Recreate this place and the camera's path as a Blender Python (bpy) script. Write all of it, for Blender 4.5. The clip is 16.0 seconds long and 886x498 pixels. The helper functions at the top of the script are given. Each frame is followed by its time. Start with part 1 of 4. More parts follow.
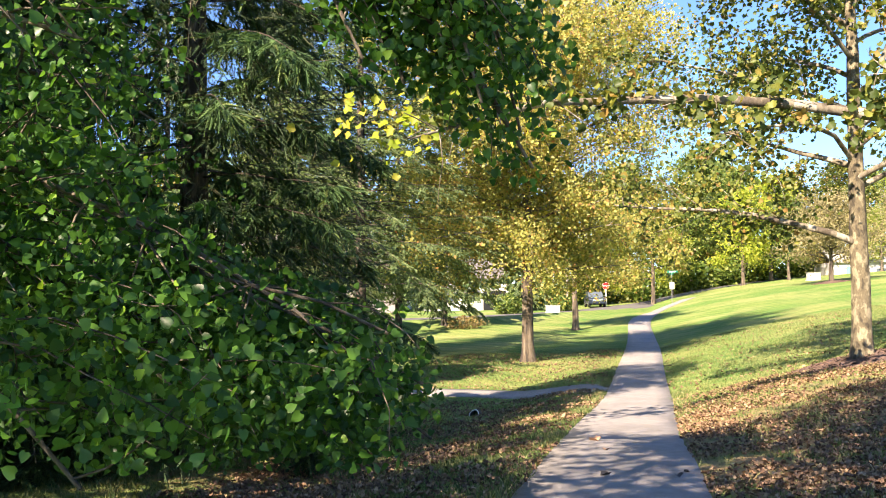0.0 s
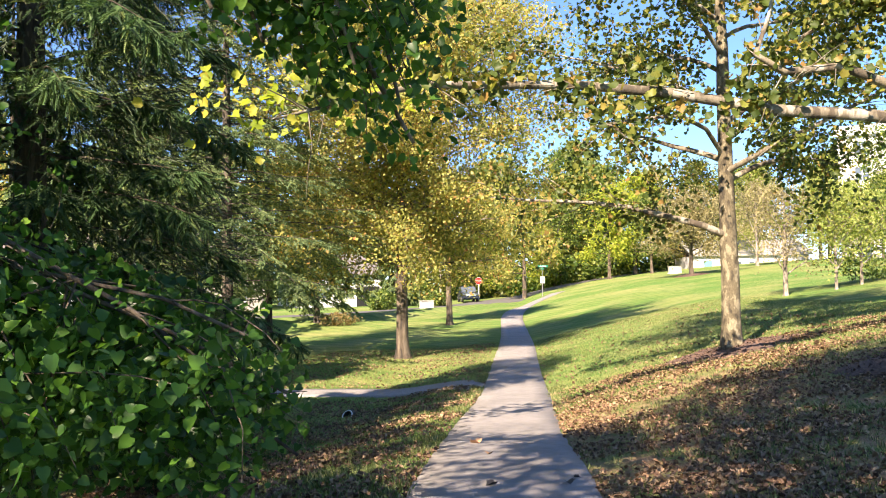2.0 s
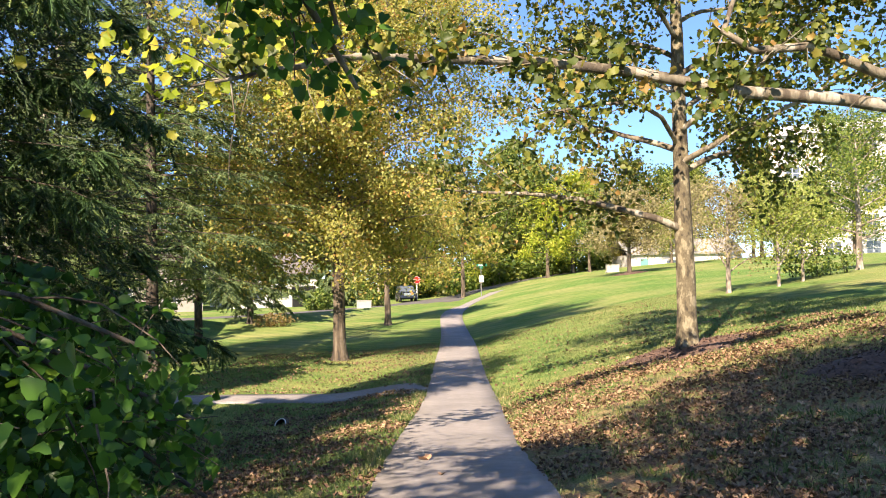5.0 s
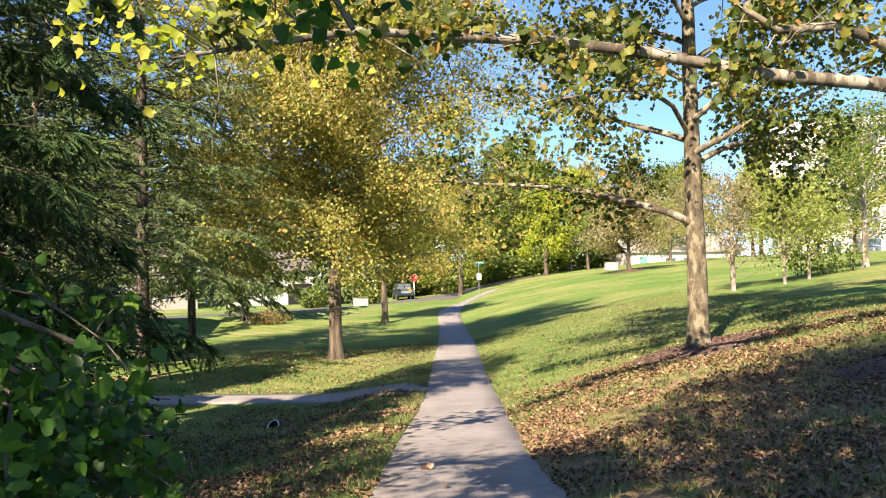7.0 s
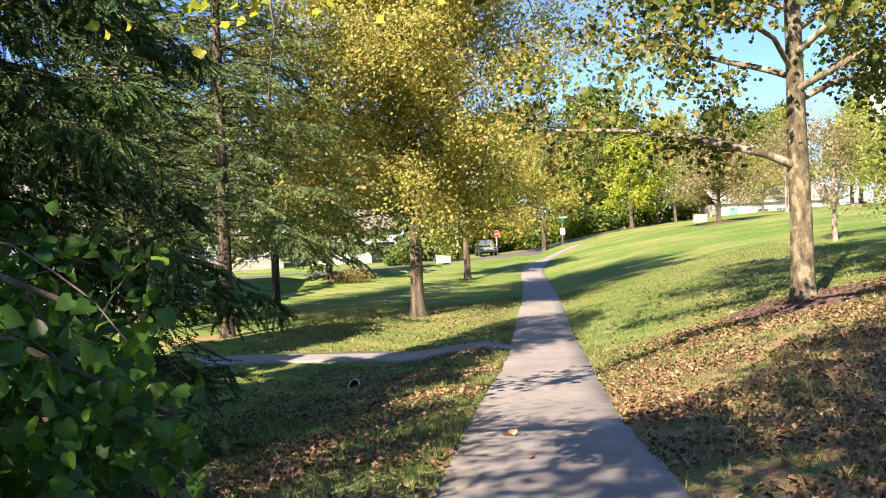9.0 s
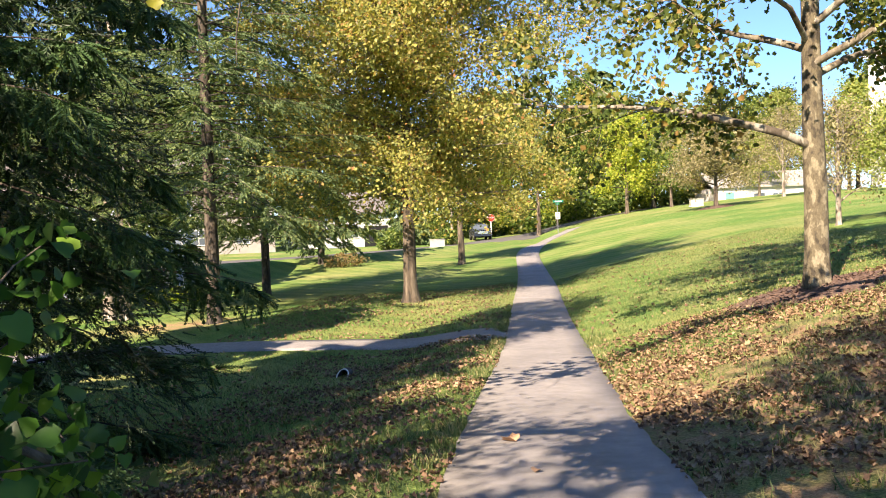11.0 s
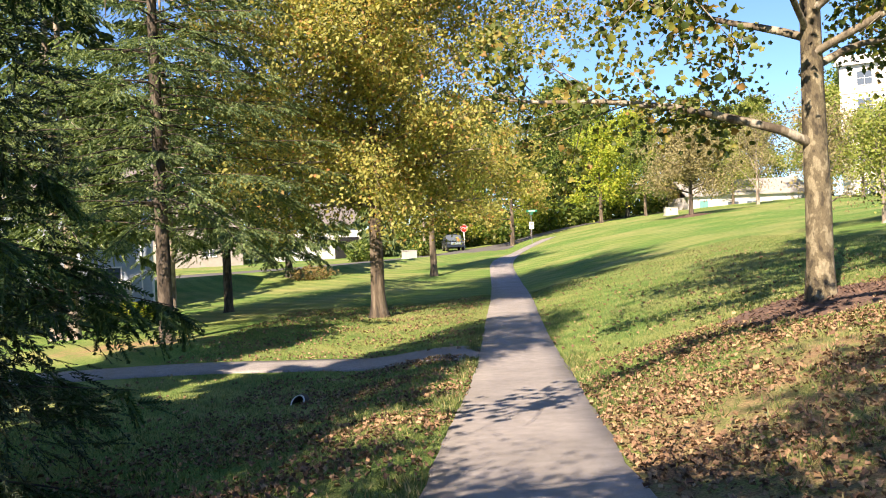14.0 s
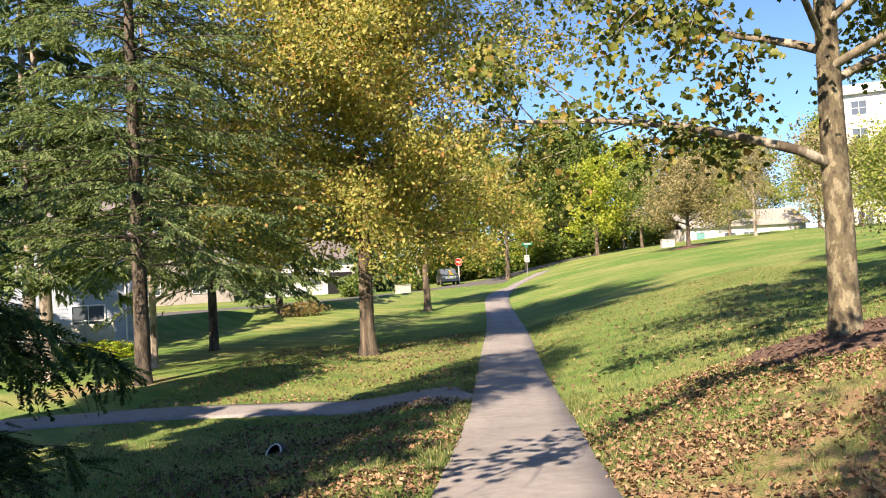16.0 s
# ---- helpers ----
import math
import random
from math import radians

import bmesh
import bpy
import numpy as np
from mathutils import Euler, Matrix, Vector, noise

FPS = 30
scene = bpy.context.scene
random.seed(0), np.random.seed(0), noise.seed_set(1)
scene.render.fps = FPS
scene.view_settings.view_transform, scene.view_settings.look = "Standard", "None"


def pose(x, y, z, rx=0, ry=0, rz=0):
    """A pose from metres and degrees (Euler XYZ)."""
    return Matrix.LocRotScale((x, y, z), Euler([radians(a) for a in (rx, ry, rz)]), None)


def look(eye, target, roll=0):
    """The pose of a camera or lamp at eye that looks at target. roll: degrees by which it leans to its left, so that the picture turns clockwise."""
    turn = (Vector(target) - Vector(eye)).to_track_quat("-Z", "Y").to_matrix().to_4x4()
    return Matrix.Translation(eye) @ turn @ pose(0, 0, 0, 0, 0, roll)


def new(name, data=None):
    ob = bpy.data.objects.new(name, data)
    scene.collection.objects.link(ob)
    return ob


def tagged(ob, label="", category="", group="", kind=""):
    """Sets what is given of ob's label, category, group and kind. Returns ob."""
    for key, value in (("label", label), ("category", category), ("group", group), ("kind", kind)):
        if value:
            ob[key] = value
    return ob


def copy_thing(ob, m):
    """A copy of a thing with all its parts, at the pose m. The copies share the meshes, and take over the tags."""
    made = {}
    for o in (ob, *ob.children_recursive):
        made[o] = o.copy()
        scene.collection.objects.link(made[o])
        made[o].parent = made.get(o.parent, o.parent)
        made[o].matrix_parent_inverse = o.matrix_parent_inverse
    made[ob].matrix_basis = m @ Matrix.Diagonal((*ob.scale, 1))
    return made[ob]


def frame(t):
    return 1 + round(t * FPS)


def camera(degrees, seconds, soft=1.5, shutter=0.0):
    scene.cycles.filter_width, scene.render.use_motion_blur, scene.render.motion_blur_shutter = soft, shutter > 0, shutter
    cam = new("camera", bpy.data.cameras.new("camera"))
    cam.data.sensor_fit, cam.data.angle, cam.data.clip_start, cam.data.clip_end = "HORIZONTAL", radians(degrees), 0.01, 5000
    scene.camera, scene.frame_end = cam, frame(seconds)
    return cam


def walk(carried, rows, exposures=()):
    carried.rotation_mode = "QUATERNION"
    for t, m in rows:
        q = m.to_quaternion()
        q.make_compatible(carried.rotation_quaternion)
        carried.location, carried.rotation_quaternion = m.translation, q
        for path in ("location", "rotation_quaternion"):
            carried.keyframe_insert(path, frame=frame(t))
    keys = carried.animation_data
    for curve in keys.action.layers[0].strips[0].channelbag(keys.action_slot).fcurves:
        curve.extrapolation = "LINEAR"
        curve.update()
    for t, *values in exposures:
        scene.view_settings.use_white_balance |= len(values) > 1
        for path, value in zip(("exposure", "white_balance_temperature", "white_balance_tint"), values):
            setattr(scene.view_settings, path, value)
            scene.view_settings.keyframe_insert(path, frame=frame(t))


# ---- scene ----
cam = camera(54.0, 16.0, soft=1.0)
METRES, EYE, TILT, LEAN, TURN = 7.5, 1.5, 3.0, 0.4, 0.0
ROWS = [
    (0.0, 0.0, 0.0, 0.0, 0.0, 0.0, -0.0),
    (0.5, -0.0068, 0.0317, -0.0011, -2.28, -0.01, 0.1),
    (1.0, -0.0083, 0.0591, -0.0062, -6.24, -0.14, 0.47),
    (1.5, -0.0009, 0.0905, -0.006, -8.5, -0.22, 0.49),
    (2.0, 0.0047, 0.1113, -0.0078, -8.34, -0.28, 0.17),
    (2.5, 0.0034, 0.1433, -0.0103, -8.37, -0.34, -0.03),
    (3.0, 0.0018, 0.1714, -0.0125, -9.53, -0.28, 0.15),
    (3.5, 0.0077, 0.2057, -0.016, -10.48, -0.29, 0.22),
    (4.0, 0.0151, 0.2304, -0.0173, -11.18, -0.28, 0.26),
    (4.5, 0.0184, 0.2537, -0.0197, -11.74, -0.31, 0.23),
    (5.0, 0.0191, 0.282, -0.0215, -12.49, -0.31, 0.24),
    (7.5, 0.0404, 0.4138, -0.0339, -12.83, -0.44, 0.05),
    (8.0, 0.0497, 0.4411, -0.0336, -13.38, -0.51, 0.21),
    (8.5, 0.0555, 0.4618, -0.0371, -10.1, -2.01, 0.87),
    (9.0, 0.0574, 0.4855, -0.0441, -7.29, -3.2, 1.42),
    (11.5, 0.0784, 0.6385, -0.0561, -8.04, -4.3, 1.1),
    (12.0, 0.0853, 0.6713, -0.06, -9.22, -4.34, 1.3),
    (12.5, 0.0966, 0.7035, -0.0575, -9.62, -4.33, 1.4),
    (13.0, 0.1037, 0.7324, -0.0634, -9.2, -4.32, 1.45),
    (13.5, 0.1064, 0.7713, -0.0649, -9.01, -4.06, 1.46),
    (14.0, 0.1223, 0.8157, -0.0672, -9.43, -3.57, 1.61),
    (14.5, 0.1363, 0.8497, -0.0688, -9.56, -3.25, 1.67),
    (15.0, 0.1407, 0.8878, -0.0737, -9.63, -3.08, 1.62),
    (15.5, 0.146, 0.9277, -0.0761, -9.83, -2.08, 1.93),
    (16.0, 0.1636, 0.9711, -0.0788, -9.75, -1.32, 2.06),
]
walk(cam, [(t, pose(0, 0, EYE, TILT, LEAN, TURN) @ pose(METRES * x, METRES * y, METRES * z, 90 + pitch, roll, yaw)) for t, x, y, z, yaw, pitch, roll in ROWS],
     exposures=[(0.0, 1.98, 7600, 17), (3.0, 1.7, 7600, 17), (8.0, 1.56, 7600, 17), (9.0, 1.64, 7600, 17), (12.5, 1.6, 7600, 17), (16.0, 1.36, 7600, 17)])

# ---- sky and sun ----
SUN_WAY = Vector((0.58, 0.81, -0.73)).normalized()      # the way the light travels
sky_world = bpy.data.worlds.new("sky")
scene.world = sky_world
sky_world.use_nodes = True
wn = sky_world.node_tree.nodes
sky = wn.new("ShaderNodeTexSky")
sky.sky_type, sky.sun_disc = "NISHITA", False
sky.sun_elevation, sky.sun_rotation = math.asin(-SUN_WAY.z), math.atan2(-SUN_WAY.x, -SUN_WAY.y)
sky.air_density, sky.dust_density, sky.ozone_density = 0.75, 0.1, 10.0
sky_world.node_tree.links.new(sky.outputs[0], wn["Background"].inputs["Color"])
wn["Background"].inputs["Strength"].default_value = 0.1
sun = new("sun", bpy.data.lights.new("sun", "SUN"))
sun.data.energy, sun.data.angle, sun.data.color = 5.0, radians(0.5), (1.0, 0.9, 0.77)
sun.matrix_world = look((0, 0, 60), Vector((0, 0, 60)) + SUN_WAY)

# ---- materials ----
def material(name, build):
    m = bpy.data.materials.new(name)
    m.use_nodes = True
    t = m.node_tree
    bsdf = t.nodes["Principled BSDF"]
    build(t, bsdf)
    return m


def node(t, kind, **values):
    n = t.nodes.new(kind)
    for key, value in values.items():
        n.inputs[key].default_value = value
    return n


def grain(t, scale, detail=6.0, rough=0.6, source="Object"):
    """A noise in real-world size; returns its value socket."""
    n = node(t, "ShaderNodeTexNoise", Scale=scale, Detail=detail, Roughness=rough)
    c = t.nodes.new("ShaderNodeTexCoord")
    t.links.new(c.outputs[source], n.inputs["Vector"])
    return n.outputs["Fac"]


def ramp(t, value, stops):
    r = t.nodes.new("ShaderNodeValToRGB")
    t.links.new(value, r.inputs["Fac"])
    e = r.color_ramp.elements
    while len(e) < len(stops):
        e.new(0.5)
    for i, (p, c) in enumerate(stops):
        e[i].position, e[i].color = p, (*c, 1)
    return r.outputs["Color"]


def mixed(t, fac, a, b, how="MIX"):
    m = t.nodes.new("ShaderNodeMix")
    m.data_type, m.blend_type = "RGBA", how
    for sock, v in ((m.inputs["Factor"], fac), (m.inputs["A"], a), (m.inputs["B"], b)):
        if isinstance(v, bpy.types.NodeSocket):
            t.links.new(v, sock)
        elif isinstance(v, tuple):
            sock.default_value = (*v, 1)
        else:
            sock.default_value = v
    return m.outputs["Result"]


def bumped(t, bsdf, height, strength, distance):
    b = node(t, "ShaderNodeBump", Strength=strength, Distance=distance)
    t.links.new(height, b.inputs["Height"])
    t.links.new(b.outputs["Normal"], bsdf.inputs["Normal"])


def leaf_material(name, stops, through_light=0.35, rough=0.5):
    def build(t, b):
        g = t.nodes.new("ShaderNodeNewGeometry")
        col = ramp(t, g.outputs["Random Per Island"], stops)
        col = mixed(t, 0.35, col, mixed(t, grain(t, 1.2, 2.0), (0.55, 0.55, 0.5), (1.2, 1.2, 1.15)), "MULTIPLY")
        t.links.new(col, b.inputs["Base Color"])
        b.inputs["Roughness"].default_value = rough
        b.inputs["Specular IOR Level"].default_value = 0.35
        tr = t.nodes.new("ShaderNodeBsdfTranslucent")
        t.links.new(mixed(t, 1.0, col, (1.2, 1.17, 0.65), "MULTIPLY"), tr.inputs["Color"])
        mx = node(t, "ShaderNodeMixShader", Fac=through_light)
        t.links.new(b.outputs[0], mx.inputs[1])
        t.links.new(tr.outputs[0], mx.inputs[2])
        t.links.new(mx.outputs[0], t.nodes["Material Output"].inputs["Surface"])
    return material(name, build)


def bark_material(name, dark, mid, pale, scale=9.0, patch=2.2, stretch=0.35, depth=0.02, cut=0.5):
    def build(t, b):
        c = t.nodes.new("ShaderNodeTexCoord")
        mp = node(t, "ShaderNodeMapping", Scale=(1, 1, stretch))
        t.links.new(c.outputs["Object"], mp.inputs["Vector"])
        fine = node(t, "ShaderNodeTexNoise", Scale=scale, Detail=8.0, Roughness=0.7)
        big = node(t, "ShaderNodeTexNoise", Scale=patch, Detail=3.0, Roughness=0.55)
        for n in (fine, big):
            t.links.new(mp.outputs[0], n.inputs["Vector"])
        col = ramp(t, big.outputs["Fac"], [(cut - 0.12, dark), (cut - 0.05, mid), (cut + 0.015, mid), (cut + 0.05, pale)])
        col = mixed(t, 0.65, col, ramp(t, fine.outputs["Fac"], [(0.3, (0.35, 0.33, 0.3)), (0.62, (1.15, 1.12, 1.08))]), "MULTIPLY")
        t.links.new(col, b.inputs["Base Color"])
        b.inputs["Roughness"].default_value = 0.9
        bumped(t, b, fine.outputs["Fac"], 0.9, depth)
    return material(name, build)


def plain(name, colour, rough=0.6, metal=0.0, vary=0.25, scale=8.0):
    def build(t, b):
        lo = tuple(c * (1 - vary) for c in colour)
        hi = tuple(min(1.0, c * (1 + vary * 0.6)) for c in colour)
        t.links.new(ramp(t, grain(t, scale), [(0.3, lo), (0.7, hi)]), b.inputs["Base Color"])
        b.inputs["Roughness"].default_value = rough
        b.inputs["Metallic"].default_value = metal
    return material(name, build)


def ground_build(t, b):
    fine, mid, big = grain(t, 45, 8), grain(t, 3.0, 5), grain(t, 0.35, 4)
    grass = ramp(t, fine, [(0.32, (0.045, 0.1, 0.026)), (0.5, (0.12, 0.205, 0.06)), (0.68, (0.29, 0.35, 0.13))])
    tone = ramp(t, big, [(0.35, (0.74, 0.94, 0.72)), (0.65, (1.25, 1.08, 0.98))])
    grass = mixed(t, 1.0, grass, tone, "MULTIPLY")
    dry = ramp(t, grain(t, 0.16, 5, 0.65), [(0.46, (0.0, 0.0, 0.0)), (0.68, (0.6, 0.6, 0.6))])
    grass = mixed(t, dry, grass, ramp(t, fine, [(0.3, (0.2, 0.19, 0.07)), (0.7, (0.5, 0.44, 0.21))]))
    c = t.nodes.new("ShaderNodeTexCoord")
    mow = node(t, "ShaderNodeTexWave", Scale=0.28, Distortion=1.2, Detail=2.0)
    turn = node(t, "ShaderNodeMapping", Rotation=(0, 0, radians(-28)))
    t.links.new(c.outputs["Object"], turn.inputs["Vector"])
    t.links.new(turn.outputs[0], mow.inputs["Vector"])
    grass = mixed(t, 1.0, grass, ramp(t, mow.outputs["Fac"], [(0.3, (0.9, 0.94, 0.91)), (0.7, (1.14, 1.09, 1.07))]), "MULTIPLY")
    soil = ramp(t, fine, [(0.3, (0.15, 0.09, 0.05)), (0.7, (0.49, 0.34, 0.2))])
    bare = t.nodes.new("ShaderNodeAttribute")
    bare.attribute_name = "bare"
    s = t.nodes.new("ShaderNodeMath")
    s.operation = "MULTIPLY_ADD"
    t.links.new(mid, s.inputs[0])
    s.inputs[1].default_value = 3.2
    s.inputs[2].default_value = -2.05
    a = t.nodes.new("ShaderNodeMath")
    a.operation, a.use_clamp = "ADD", True
    t.links.new(s.outputs[0], a.inputs[0])
    t.links.new(bare.outputs["Fac"], a.inputs[1])
    t.links.new(mixed(t, a.outputs[0], grass, soil), b.inputs["Base Color"])
    b.inputs["Roughness"].default_value = 0.95
    b.inputs["Specular IOR Level"].default_value = 0.1
    bumped(t, b, fine, 0.9, 0.03)


def asphalt_build(t, b):
    fine, mid, big = grain(t, 160, 6), grain(t, 6, 5), grain(t, 0.7, 3)
    col = ramp(t, fine, [(0.3, (0.15, 0.14, 0.138)), (0.52, (0.3, 0.288, 0.28)), (0.75, (0.49, 0.472, 0.455))])
    col = mixed(t, 0.6, col, ramp(t, mid, [(0.3, (0.62, 0.6, 0.58)), (0.7, (1.1, 1.08, 1.06))]), "MULTIPLY")
    col = mixed(t, 0.6, col, ramp(t, big, [(0.35, (0.75, 0.74, 0.73)), (0.65, (1.15, 1.12, 1.1))]), "MULTIPLY")
    t.links.new(col, b.inputs["Base Color"])
    b.inputs["Roughness"].default_value = 0.85
    bumped(t, b, fine, 0.6, 0.006)


M_GROUND = material("lawn_soil", ground_build)
M_ASPHALT = material("asphalt", asphalt_build)
M_ROAD = plain("street_asphalt", (0.12, 0.115, 0.11), 0.9, 0.0, 0.3, 2.0)
M_BARK_SYC = bark_material("sycamore_bark", (0.06, 0.05, 0.034), (0.14, 0.118, 0.075), (0.26, 0.23, 0.155), scale=26, patch=6.0, stretch=0.5, depth=0.03, cut=0.52)
M_BARK_PALE = bark_material("pale_limb_bark", (0.09, 0.072, 0.052), (0.19, 0.165, 0.12), (0.36, 0.33, 0.27), scale=14, patch=4, cut=0.53)
M_BARK_DARK = bark_material("dark_bark", (0.038, 0.031, 0.025), (0.1, 0.078, 0.056), (0.17, 0.138, 0.105), scale=14, patch=4, stretch=0.2, depth=0.03)
M_BARK_CON = bark_material("conifer_bark", (0.025, 0.02, 0.016), (0.06, 0.047, 0.036), (0.11, 0.09, 0.07), scale=20, patch=5, stretch=0.3, depth=0.03)
M_BARK_GREY = bark_material("grey_bark", (0.12, 0.10, 0.08), (0.27, 0.23, 0.19), (0.4, 0.35, 0.3), scale=12, patch=3)
M_LEAF_SYC = leaf_material("sycamore_leaf", [(0.0, (0.15, 0.18, 0.055)), (0.4, (0.345, 0.36, 0.1)), (0.8, (0.54, 0.495, 0.155)), (0.93, (0.53, 0.37, 0.14)), (1.0, (0.44, 0.2, 0.08))], 0.5)
M_LEAF_SYCG = leaf_material("sycamore_green_leaf", [(0.0, (0.04, 0.07, 0.015)), (0.5, (0.1, 0.135, 0.028)), (0.85, (0.22, 0.23, 0.045)), (1.0, (0.3, 0.18, 0.06))])
M_LEAF_LIND = leaf_material("linden_leaf", [(0.0, (0.025, 0.078, 0.02)), (0.55, (0.055, 0.155, 0.03)), (0.92, (0.105, 0.25, 0.04)), (1.0, (0.22, 0.38, 0.05))], 0.48, 0.36)
M_LEAF_GRN = leaf_material("woods_leaf", [(0.0, (0.05, 0.1, 0.025)), (0.6, (0.15, 0.23, 0.05)), (1.0, (0.32, 0.36, 0.09))], 0.45)
M_LEAF_LIME = leaf_material("lime_leaf", [(0.0, (0.14, 0.24, 0.02)), (0.6, (0.26, 0.34, 0.03)), (1.0, (0.42, 0.4, 0.05))])
M_LEAF_PALE = leaf_material("pale_green_leaf", [(0.0, (0.18, 0.25, 0.06)), (0.6, (0.33, 0.4, 0.1)), (1.0, (0.46, 0.45, 0.16))], 0.5)
M_LEAF_TAN = leaf_material("tan_leaf", [(0.0, (0.17, 0.15, 0.075)), (0.6, (0.3, 0.265, 0.13)), (1.0, (0.4, 0.35, 0.18))])
M_LEAF_MAP = leaf_material("maple_leaf", [(0.0, (0.18, 0.27, 0.03)), (0.6, (0.36, 0.44, 0.06)), (1.0, (0.55, 0.5, 0.09))], 0.5)
M_LEAF_YEL = leaf_material("yellow_leaf", [(0.0, (0.26, 0.36, 0.04)), (0.6, (0.45, 0.5, 0.07)), (1.0, (0.6, 0.5, 0.1))], 0.55)
M_LEAF_BRN = leaf_material("brown_leaf", [(0.0, (0.16, 0.11, 0.05)), (0.6, (0.27, 0.2, 0.08)), (1.0, (0.3, 0.26, 0.11))])
M_NEEDLE = leaf_material("spruce_needles", [(0.0, (0.024, 0.06, 0.025)), (0.6, (0.06, 0.135, 0.047)), (0.9, (0.11, 0.2, 0.065)), (1.0, (0.21, 0.28, 0.09))], 0.3, 0.6)
# darker copy of the spruce needles: the crown's inner shade put into the colour
M_NEEDLE_SHADED = leaf_material("shaded_inner_needles", [(0.0, (0.025, 0.045, 0.02)), (0.7, (0.045, 0.085, 0.035)), (1.0, (0.09, 0.09, 0.045))], 0.15)
M_HEMLOCK = leaf_material("hemlock_needles", [(0.0, (0.065, 0.115, 0.055)), (0.55, (0.155, 0.23, 0.1)), (1.0, (0.32, 0.39, 0.17))], 0.42, 0.75)


# ---- mesh helpers ----
def mesh_np(name, verts, faces, mat, smooth=False):
    """A mesh from arrays: verts (n, 3), faces (m, k)."""
    verts, faces = np.asarray(verts, np.float32), np.asarray(faces, np.int32)
    me = bpy.data.meshes.new(name)
    k = faces.shape[1]
    me.vertices.add(len(verts))
    me.vertices.foreach_set("co", verts.ravel())
    me.loops.add(faces.size)
    me.loops.foreach_set("vertex_index", faces.ravel())
    me.polygons.add(len(faces))
    me.polygons.foreach_set("loop_start", np.arange(0, faces.size, k, dtype=np.int32))
    if smooth:
        me.polygons.foreach_set("use_smooth", np.ones(len(faces), bool))
    me.update(calc_edges=True)
    me.materials.append(mat)
    return me


def part(name, data, mat, parent, label=""):
    """Links a mesh or a bmesh as one object under a thing or a part."""
    if isinstance(data, bmesh.types.BMesh):
        me = bpy.data.meshes.new(name)
        data.to_mesh(me)
        data.free()
        me.materials.append(mat)
        data = me
    ob = new(name, data)
    ob.parent = parent
    return tagged(ob, label)


def tubes(lines, sides=6):
    """Joined tubes along polylines; each line is (points, radii)."""
    V, Fq, base = [], [], 0
    ang = np.arange(sides) * 2 * np.pi / sides
    for pts, radii in lines:
        p, r = np.asarray(pts, float), np.asarray(radii, float)
        tan = np.gradient(p, axis=0)
        tan /= np.linalg.norm(tan, axis=1)[:, None] + 1e-9
        ref = np.array([0.0, 0.0, 1.0]) if abs(tan[:, 2]).mean() < 0.8 else np.array([1.0, 0.0, 0.0])
        a = np.cross(tan, ref)
        a /= np.linalg.norm(a, axis=1)[:, None] + 1e-9
        b = np.cross(tan, a)
        ring = p[:, None] + r[:, None, None] * (a[:, None] * np.cos(ang)[None, :, None] + b[:, None] * np.sin(ang)[None, :, None])
        V.append(ring.reshape(-1, 3))
        n = len(p)
        i, j = np.meshgrid(np.arange(n - 1), np.arange(sides), indexing="ij")
        j2 = (j + 1) % sides
        Fq.append(np.stack([base + i * sides + j, base + i * sides + j2, base + (i + 1) * sides + j2, base + (i + 1) * sides + j], -1).reshape(-1, 4))
        base += n * sides
    return np.concatenate(V), np.concatenate(Fq)


def frames_from(normals, spin):
    """Right-handed frames (n, 3, 3) whose third column is the normal, turned by spin."""
    n = normals / (np.linalg.norm(normals, axis=1)[:, None] + 1e-9)
    ref = np.where(np.abs(n[:, 2:3]) < 0.9, np.array([[0.0, 0.0, 1.0]]), np.array([[1.0, 0.0, 0.0]]))
    u = np.cross(ref, n)
    u /= np.linalg.norm(u, axis=1)[:, None] + 1e-9
    v = np.cross(n, u)
    c, s = np.cos(spin)[:, None], np.sin(spin)[:, None]
    return np.stack([u * c + v * s, v * c - u * s, n], 2)


def scatter(template, faces, at, mats, sizes):
    """Copies of a small template mesh, joined: returns verts and faces."""
    T = np.asarray(template, float)
    V = np.einsum("nij,kj->nki", mats, T) * np.asarray(sizes)[:, None, None] + np.asarray(at)[:, None]
    Fc = np.asarray(faces)[None] + (np.arange(len(at)) * len(T))[:, None, None]
    return V.reshape(-1, 3), Fc.reshape(-1, np.asarray(faces).shape[1])


# leaf shapes one unit wide; a fan of triangles about the middle
def fan(outline, lift=0.12):
    pts = [(0.0, 0.0, 0.0)] + [(x, y, lift * abs(x) * 2 - 0.12 * max(0.0, y)) for x, y in outline]
    n = len(outline)
    return pts, [(0, 1 + i, 1 + (i + 1) % n) for i in range(n)]


LOBED = fan([(0.0, -0.4), (0.3, -0.46), (0.5, -0.26), (0.42, -0.02), (0.55, 0.2), (0.26, 0.3), (0.0, 0.58), (-0.26, 0.3), (-0.55, 0.2), (-0.42, -0.02), (-0.5, -0.26), (-0.3, -0.46)], 0.3)
CURLED = fan([(0.0, -0.5), (0.5, -0.32), (0.3, 0.05), (0.48, 0.3), (0.0, 0.62), (-0.48, 0.25), (-0.3, 0.0), (-0.5, -0.3)], 0.55)
HEART = fan([(0.0, -0.36), (0.26, -0.48), (0.5, -0.2), (0.36, 0.22), (0.0, 0.66), (-0.36, 0.22), (-0.5, -0.2), (-0.26, -0.48)])
SIMPLE = fan([(0.0, -0.5), (0.38, -0.12), (0.26, 0.28), (0.0, 0.55), (-0.26, 0.28), (-0.38, -0.12)])
